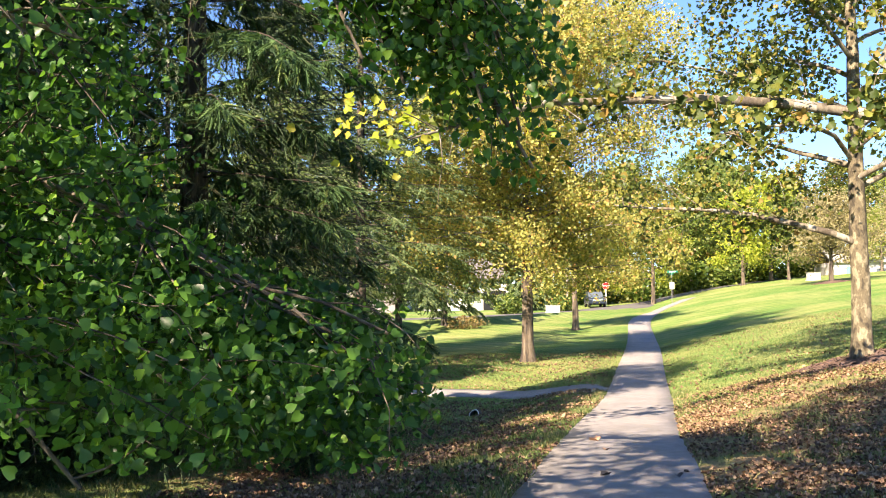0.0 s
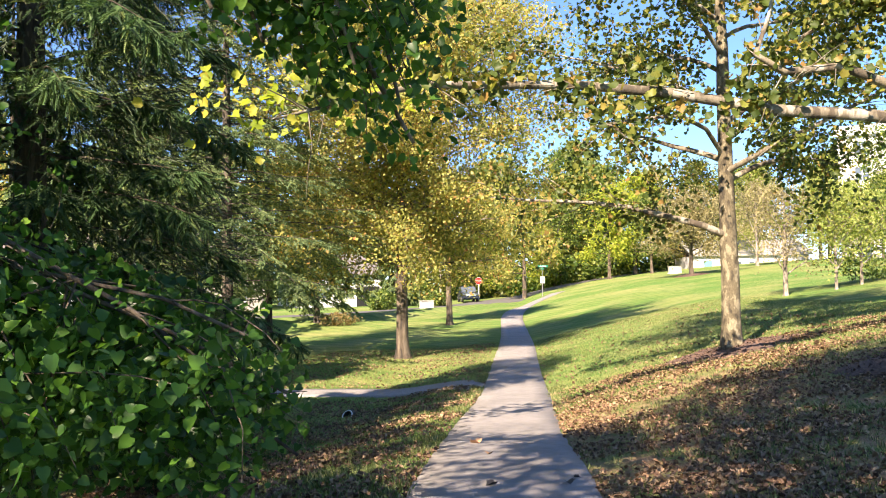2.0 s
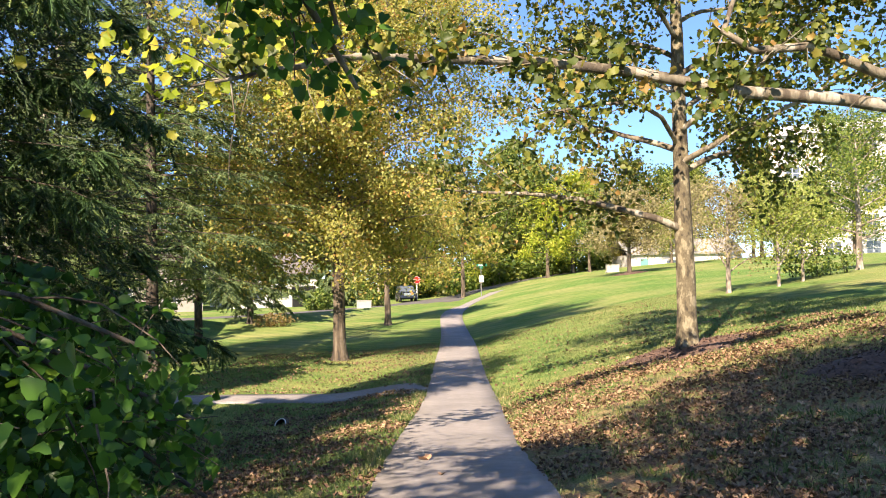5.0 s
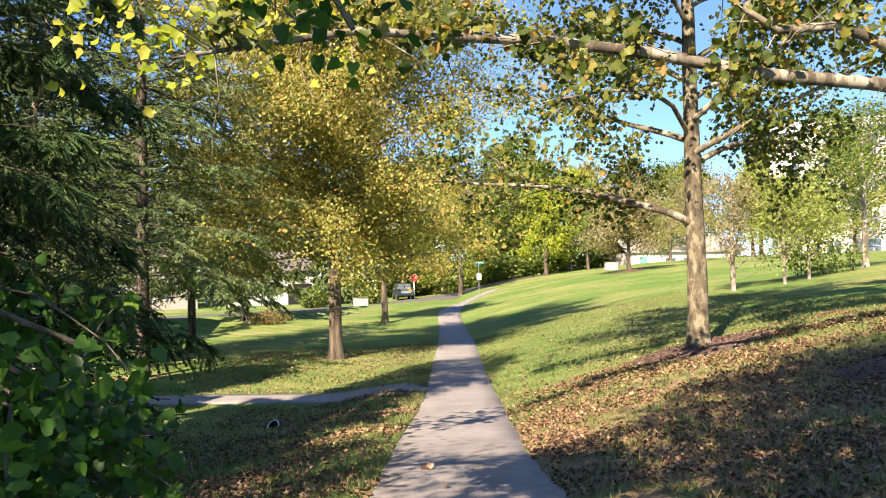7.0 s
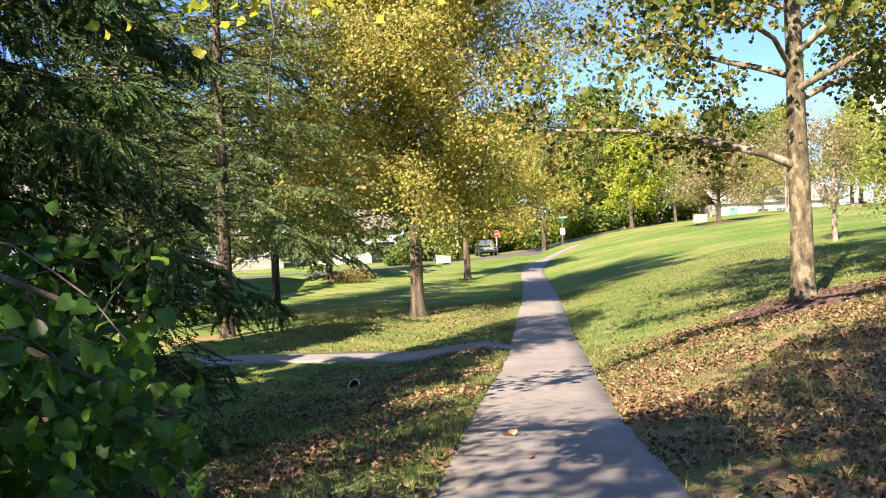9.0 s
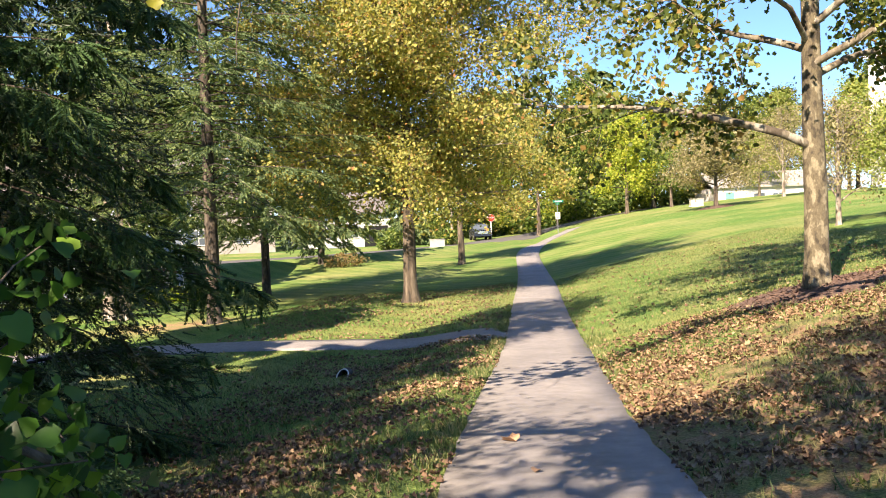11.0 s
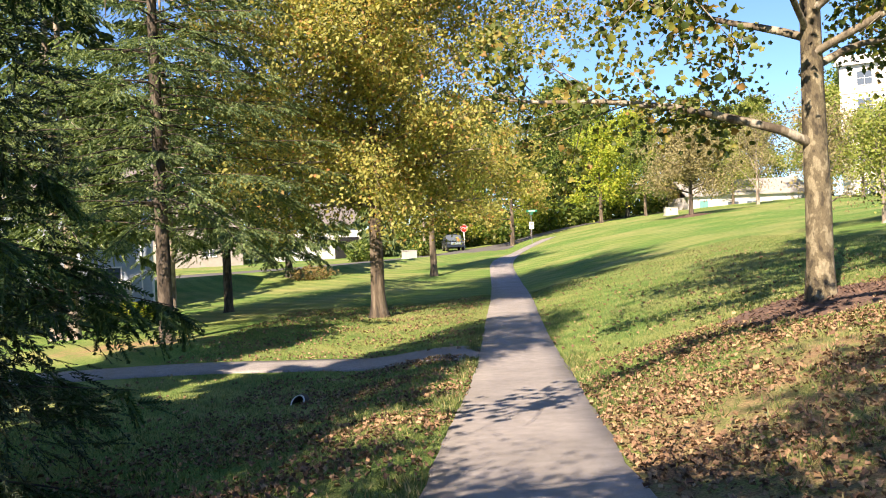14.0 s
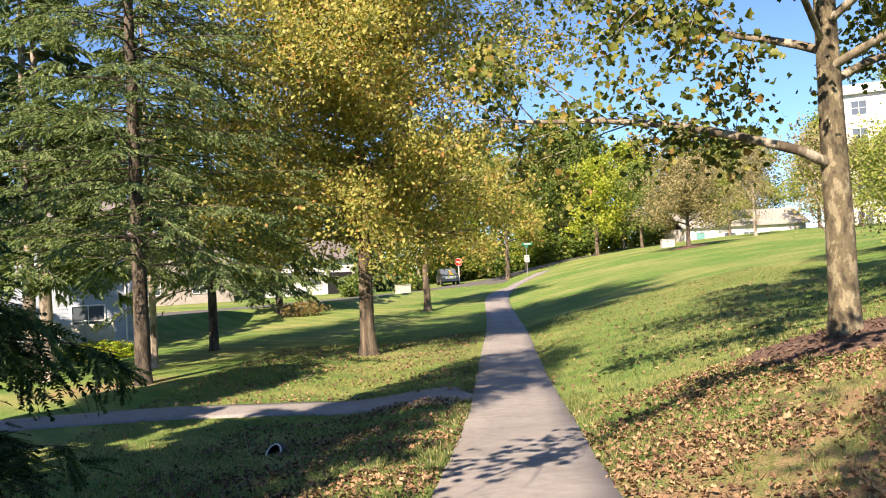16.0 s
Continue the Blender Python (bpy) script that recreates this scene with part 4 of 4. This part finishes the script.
block("roof", (1.5, 2.1, 0.06), (0, 0.65, 1.76), M_CAR, car, 0.02)
block("grille", (1.1, 0.05, 0.28), (0, -2.33, 0.8), M_CHROME, car, 0.02, "chrome grille")
block("bumper", (1.84, 0.12, 0.22), (0, -2.32, 0.5), M_CAR, car, 0.04)
# bright chrome on the dark car's bonnet: the sun's glare put into its colour
block("bonnet", (1.5, 0.95, 0.03), (0, -1.6, 1.075), M_CHROME, car, 0.01, "bonnet with sunlight put into its pale colour")
for s in (-1, 1):
    block("headlight", (0.3, 0.06, 0.16), (s * 0.74, -2.32, 0.86), M_GLASS, car, 0.02, "clear headlight")
    block("mirror", (0.2, 0.12, 0.15), (s * 1.02, -0.85, 1.18), M_CAR, car, 0.03)
    for yy in (-1.45, 1.4):
        w = rod("wheel", 0.36, 0.24, (s * 0.83, yy, 0.36), M_TYRE, car, 20, (0, 90, 0))
        rod("rim", 0.21, 0.26, (0, 0, 0), M_CHROME, w, 12)

# ---- houses ----
def window_on(parent, x, y, z, w, h, cols=2, rows=2):
    """A framed window standing proud of a wall that faces -y."""
    wn_ = new("window")
    wn_.parent = parent
    wn_.matrix_basis = pose(x, y, z)
    f = 0.07
    for s in (-1, 1):
        block("frame", (f, 0.08, h + 2 * f), (s * (w + f) / 2, 0, 0), M_WHITE, wn_, 0.008)
        block("frame", (w, 0.08, f), (0, 0, s * (h + f) / 2), M_WHITE, wn_, 0.008)
    for i in range(cols):
        for j in range(rows):
            block("pane", (w / cols - 0.04, 0.02, h / rows - 0.04), ((i + 0.5) * w / cols - w / 2, 0.01, (j + 0.5) * h / rows - h / 2), M_GLASS, wn_, 0)
    for i in range(1, cols):
        block("muntin", (0.045, 0.05, h), (i * w / cols - w / 2, 0, 0), M_WHITE, wn_, 0.004)
    for j in range(1, rows):
        block("muntin", (w, 0.045, 0.045), (0, 0, j * h / rows - h / 2), M_WHITE, wn_, 0.004)
    return wn_


def gable_roof(w, d, h, over=0.4, thick=0.15):
    bm = bmesh.new()
    for s in (-1, 1):
        p = [(-w / 2 - over, s * (d / 2 + over), 0), (w / 2 + over, s * (d / 2 + over), 0), (w / 2 + over, 0, h), (-w / 2 - over, 0, h)]
        lo = [bm.verts.new(q) for q in p]
        hi = [bm.verts.new((q[0], q[1], q[2] + thick)) for q in p]
        bm.faces.new(lo[::-1])
        bm.faces.new(hi)
        for i in range(4):
            j = (i + 1) % 4
            bm.faces.new((lo[i], lo[j], hi[j], hi[i]))
    bmesh.ops.recalc_face_normals(bm, faces=bm.faces)
    return bm


def gable_wall(d, h, x, thick=0.2):
    bm = bmesh.new()
    a = [bm.verts.new((x - thick / 2, y, z)) for y, z in ((-d / 2, 0), (d / 2, 0), (0, h))]
    b = [bm.verts.new((x + thick / 2, y, z)) for y, z in ((-d / 2, 0), (d / 2, 0), (0, h))]
    bm.faces.new(a)
    bm.faces.new(b[::-1])
    for i in range(3):
        bm.faces.new((a[i], b[i], b[(i + 1) % 3], a[(i + 1) % 3]))
    bmesh.ops.recalc_face_normals(bm, faces=bm.faces)
    return bm


def house(x, y, turn, w, d, h, wall, label, z=None, windows=(), garage=None, boards=0.0):
    hs_ = thing_at("house", x, y, label, "house", turn=turn, z=(land_z(x, y) if z is None else z) - 0.1)
    block("wall", (w, d, h), (0, 0, h / 2), wall, hs_, 0)
    part("roof", gable_roof(w, d, d * 0.28), M_ROOF, hs_).location = (0, 0, h - 0.1)
    for s in (-1, 1):
        part("gable", gable_wall(d - 0.2, d * 0.27, s * (w / 2 - 0.12)), M_WHITE, hs_).location = (0, 0, h)
    if boards:
        for k in range(int(h / boards)):
            block("siding_board", (w + 0.02, 0.03, boards - 0.012), (0, -d / 2 - 0.012, (k + 0.5) * boards), wall, hs_, 0, turn=(-4, 0, 0))
            block("siding_board", (0.03, d + 0.02, boards - 0.012), (w / 2 + 0.012, 0, (k + 0.5) * boards), wall, hs_, 0, turn=(0, -4, 0))
        for sx in (-1, 1):
            block("corner_trim", (0.12, 0.12, h), (sx * (w / 2), -d / 2 - 0.01, h / 2), M_WHITE, hs_, 0.01)
        block("downspout", (0.08, 0.08, h), (w / 2 - 0.55, -d / 2 - 0.08, h / 2), M_WHITE, hs_, 0.02)
    for wx, wz, ww, wh in windows:
        window_on(hs_, wx, -d / 2 - 0.05, wz, ww, wh)
    if garage:
        block("garage_door", (garage[1], 0.08, 2.1), (garage[0], -d / 2 - 0.04, 1.05), garage[2], hs_, 0.01)
    return hs_


house(-13.3, 57.6, 10.0, 11.5, 9.0, 5.6, M_SIDING, "blue-grey clapboard house with white window trim", windows=((-0.6 + 4.0, 1.55, 1.5, 1.5), (-3.6, 1.55, 1.0, 1.5), (2.6, 4.2, 1.3, 1.3), (-2.6, 4.2, 1.3, 1.3)), boards=0.2)
house(1.5, 96, 20, 9, 8, 3.4, M_WHITE, "white house partly hidden behind the trees", windows=((-2.5, 1.6, 1.2, 1.3), (0.2, 1.6, 1.2, 1.3)), garage=(2.8, 2.6, M_DARK))
house(-9.5, 92, 10, 9, 8, 4.6, M_TAN, "tan house behind the trees across the street", windows=((-2.5, 1.6, 1.2, 1.3), (1.5, 1.6, 1.2, 1.3)))

# low white wing and tall pale apartment building on the hill
wing_z = 3.0
wing = thing_at("garage_wing", 52.5, 103.0, "low white wing with a teal door and grey roof", "building", turn=-8, z=wing_z)
block("wall", (14, 8, 3.0), (0, 0, 0.4), M_STUCCO, wing, 0)
part("roof", gable_roof(14, 8, 1.9), M_SHINGLE, wing).location = (0, 0, 1.85)
block("door", (0.95, 0.06, 2.0), (-5.2, -4.04, 0.35), M_TEAL, wing, 0.01, "teal panelled door")
for wx in (-1.8, 0.4, 3.4):
    window_on(wing, wx, -4.05, 0.75, 1.3, 0.8, 2, 1)
apt = thing_at("apartment_building", 80.0, 88.5, "tall pale apartment building on the hilltop", "building", turn=-36, z=3.0)
block("wall", (38, 14, 15.5), (0, 0, 7.7), M_STUCCO, apt, 0)
part("roof", gable_roof(38, 14, 2.2, 0.5), M_STUCCO, apt).location = (0, 0, 15.4)
for fl in range(5):
    block("string_course", (38.1, 0.12, 0.16), (0, -7.05, 0.4 + fl * 3.0), M_WHITE, apt, 0.01)
    for k in range(9):
        window_on(apt, -16.5 + k * 4.1, -7.05, 1.9 + fl * 3.0, 1.5, 1.5, 2, 2)

# cream privacy fence and hedge beside the blue-grey house
fence = thing_at("fence", -8.4, 49.6, "cream vinyl privacy fence with capped posts", "fence", turn=-9, z=land_z(-8.4, 49.6) + 0.25)
for k in range(4):
    px = 1.25 - k * 1.25
    post_ = block("post", (0.12, 0.12, 1.75), (px, 0, 0.6), M_CREAM, fence, 0.01)
    block("cap", (0.17, 0.17, 0.07), (0, 0, 0.91), M_WHITE, post_, 0.02, "white post cap")
    if k < 3:
        block("panel", (1.13, 0.05, 1.2), (px - 0.625, 0, 0.68), M_CREAM, fence, 0.01)
        block("rail", (1.13, 0.08, 0.1), (px - 0.625, 0, 1.3), M_CREAM, fence, 0.01)


def shrub(name, label, x, y, r, h, n, leaf_size, mat, seed, long=1.0, turn=0.0):
    """A shrub of stems and single leaves."""
    g = np.random.default_rng(seed)
    sh = thing_at(name, x, y, label, "shrub", turn=turn)
    stems = []
    for k in range(16):
        bx = g.uniform(-r * long, r * long) * 0.8
        stems.append((limb_line(g, (bx, g.uniform(-r, r) * 0.5, 0), (g.normal(0, 0.4), g.normal(0, 0.4), 1), h * 0.8, 0.1, 6, 0.12), np.linspace(0.015, 0.004, 6)))
    Vs, Fs = tubes(stems, 4)
    part("stemwork", mesh_np("stemwork", Vs, Fs, M_BARK_DARK, True), M_BARK_DARK, sh)["kind"] = "stuff"
    p = g.normal(0, 1, (n, 3))
    p /= np.linalg.norm(p, axis=1)[:, None]
    lump = 1 + 0.18 * np.sin(p[:, 0] * 7 * long + seed) + 0.14 * np.sin(p[:, 1] * 6 + p[:, 2] * 5)
    p = p * (lump * g.uniform(0.7, 1.05, n))[:, None] * np.array([r * long, r, h * 0.55]) + np.array([0, 0, h * 0.5])
    p = p[p[:, 2] > 0.02]
    Vl, Fl = scatter(*SIMPLE, p, frames_from(g.normal(0, 0.7, p.shape) + np.array([0, -0.2, 0.7]), g.uniform(0, 6.3, len(p))), leaf_size * g.uniform(0.6, 1.3, len(p)))
    part("foliage", mesh_np("foliage", Vl, Fl, mat), mat, sh)["kind"] = "stuff"


shrub("hedge", "low yellow-green hedge before the fence", -7.6, 48.3, 0.7, 0.8, 3400, 0.1, M_LEAF_LIME, 5, 2.6, -9)
shrub("hedge", "dark green clipped shrub beside the house", -11.5, 48.8, 0.9, 1.4, 2600, 0.1, M_LEAF_GRN, 6, 1.8)
shrub("bush", "round olive shrub beside the street", 6.4, 84.5, 1.3, 1.8, 1600, 0.2, M_LEAF_GRN, 7)
shrub("bush", "dark green shrub beside a white house", 12.4, 90.0, 1.1, 1.5, 1400, 0.2, M_LEAF_GRN, 8)
shrub("bush", "reddish low shrub on the lawn edge", 1.6, 64.0, 0.9, 0.9, 900, 0.14, M_LEAF_BRN, 9, 1.6)
shrub("bush", "leafy shrub under the slender trees", 24.5, 36.0, 1.3, 1.6, 1500, 0.13, M_LEAF_GRN, 10, 1.4)
for k, (bx, by) in enumerate(((16, 112), (22, 116), (27, 112), (33, 110), (38, 112), (44, 110), (8, 108), (30, 118), (50, 114), (35, 122), (42, 121), (25, 124), (18, 120), (48, 119), (56, 112))):
    shrub("undergrowth", "dark leafy undergrowth below the far woods", bx, by, 3.0, 3.6, 1200, 0.5, M_LEAF_GRN, 60 + k, 1.5)

# ---- grass, fallen leaves ----
def dead_leaf_build(t, b):
    g = t.nodes.new("ShaderNodeNewGeometry")
    col = ramp(t, g.outputs["Random Per Island"], [(0.0, (0.085, 0.045, 0.028)), (0.4, (0.21, 0.125, 0.075)), (0.8, (0.34, 0.215, 0.125)), (1.0, (0.44, 0.31, 0.18))])
    t.links.new(mixed(t, 0.5, col, ramp(t, grain(t, 60), [(0.3, (0.6, 0.58, 0.55)), (0.7, (1.1, 1.1, 1.1))]), "MULTIPLY"), b.inputs["Base Color"])
    b.inputs["Roughness"].default_value = 0.85


M_DEAD = material("fallen_leaf", dead_leaf_build)
M_GRASS = leaf_material("grass_blade", [(0.0, (0.06, 0.1, 0.03)), (0.5, (0.13, 0.19, 0.058)), (0.78, (0.26, 0.29, 0.11)), (1.0, (0.5, 0.41, 0.22))], 0.3)
g = np.random.default_rng(77)


def off_paths(x, y):
    v = np.abs(x - path_x(y))
    return (v > 0.8) & ((x > 4.4) | (np.abs(y - side_y(x)) > 0.82))


def strew(n, vmin, vmax, ymin, ymax):
    y = ymin + (ymax - ymin) * g.random(n) ** 1.35
    x = path_x(y) + g.uniform(vmin, vmax, n)
    return x, y


x, y = strew(400000, -9.0, 11.0, 5.5, 42)
keep = off_paths(x, y) & (g.random(len(x)) > bare_soil(x, y) * 0.66 + 0.3 * np.sin(x * 2.1 + 1.3 * np.sin(y * 1.7)))
x, y = x[keep], y[keep]
blade = [(-0.09, 0, 0), (0.09, 0, 0), (0.02, 0.5, 1.0)]
spin = g.uniform(0, 6.3, len(x))
tilt = frames_from(g.normal(0, 0.35, (len(x), 3)) + np.array([0, 0, 1.0]), spin)
Vg, Fg = scatter(blade, [(0, 1, 2)], np.column_stack([x, y, land(x, y) - 0.005]), tilt, g.uniform(0.03, 0.075, len(x)))
tagged(new("grass", mesh_np("grass", Vg, Fg, M_GRASS)), "short patchy lawn grass with yellowed blades", "grass", kind="stuff")

# taller tufts of grass and weeds on the worn bank and along the path's edge
tx, ty = strew(1500, -7.0, 9.0, 6.5, 24)
ex_y = g.uniform(5.5, 30, 700)
ex_x = path_x(ex_y) + g.choice([-1, -1, 1], 700) * (0.86 + np.abs(g.normal(0, 0.12, 700)))
tx, ty = np.concatenate([tx, ex_x]), np.concatenate([ty, ex_y])
patch = np.sin(tx * 1.3 + 2.0) + np.sin(ty * 1.1 + 0.7 * tx)
keep = off_paths(tx, ty) & (patch > -0.4) & ((ty > 15) | (tx - path_x(ty) < 0) | (tx - path_x(ty) > 1.6))
tx, ty = tx[keep].repeat(22), ty[keep].repeat(22)
tx, ty = tx + g.normal(0, 0.06, len(tx)), ty + g.normal(0, 0.06, len(tx))
keep = off_paths(tx, ty)
tx, ty = tx[keep], ty[keep]
tilt = frames_from(g.normal(0, 0.5, (len(tx), 3)) + np.array([0, 0, 1.0]), g.uniform(0, 6.3, len(tx)))
Vg, Fg = scatter(blade, [(0, 1, 2)], np.column_stack([tx, ty, land(tx, ty) - 0.005]), tilt, g.uniform(0.05, 0.12, len(tx)))
tagged(new("grass_tufts", mesh_np("grass_tufts", Vg, Fg, M_GRASS)), "taller tufts of green grass and weeds", "grass", kind="stuff")


def litter(n, vmin, vmax, ymin, ymax, size):
    x, y = strew(n, vmin, vmax, ymin, ymax)
    clump = np.sin(x * 1.9 + 2 * np.sin(y * 1.1)) + np.sin(y * 2.3 + x)
    keep = off_paths(x, y) & (g.random(len(x)) < 0.46 + 0.24 * clump)
    x, y = x[keep], y[keep]
    nrm = g.normal(0, 0.42, (len(x), 3)) + np.array([0, 0, 1.0])
    return scatter(*CURLED, np.column_stack([x, y, land(x, y) + g.uniform(0.012, 0.05, len(x))]), frames_from(nrm, g.uniform(0, 6.3, len(x))), size * g.uniform(0.5, 1.3, len(x)))


sets = [litter(54000, 0.8, 8.5, 5.5, 20, 0.042), litter(21000, -5.5, -0.8, 6, 25, 0.048), litter(6000, -9, 9, 15, 40, 0.06), litter(4000, -5.2, -2.2, 8, 14, 0.055), litter(5000, -9.0, -1.0, 27, 41, 0.055)]
base, Vs, Fs = 0, [], []
for Va, Fa in sets:
    Vs.append(Va)
    Fs.append(Fa + base)
    base += len(Va)
tagged(new("fallen_leaves", mesh_np("fallen_leaves", np.concatenate(Vs), np.concatenate(Fs), M_DEAD)), "brown and tan fallen leaves strewn on the lawn", "fallen leaves", kind="stuff")

M_ORANGE = plain("orange_leaf", (0.5, 0.29, 0.17), 0.8, 0.0, 0.3, 30)
for k, (lx, ly, s, mt, lab) in enumerate(((1.98, 11.58, 0.15, M_ORANGE, "curled orange leaf lying on the footpath"), (1.5, 8.2, 0.1, M_DARK, "dark curled leaf lying on the footpath"), (2.15, 8.1, 0.1, M_DARK, "dark curled leaf lying on the footpath"), (2.3, 8.35, 0.06, M_DARK, "dark curled leaf lying on the footpath"), (1.9, 10.3, 0.08, M_DEAD, "small brown leaf lying on the footpath"))):
    pts, fc_ = LOBED
    V = np.array(pts) * s
    V[:, 2] += (V[:, 0] ** 2 + V[:, 1] ** 2) / s * 0.15
    lf = new("leaf", mesh_np("leaf", V, fc_, mt))
    lf.matrix_basis = pose(lx, ly, land_z(lx, ly) + 0.035, 0, 0, 40 + k * 70)
    tagged(lf, lab, "leaf", "leaves on the footpath")
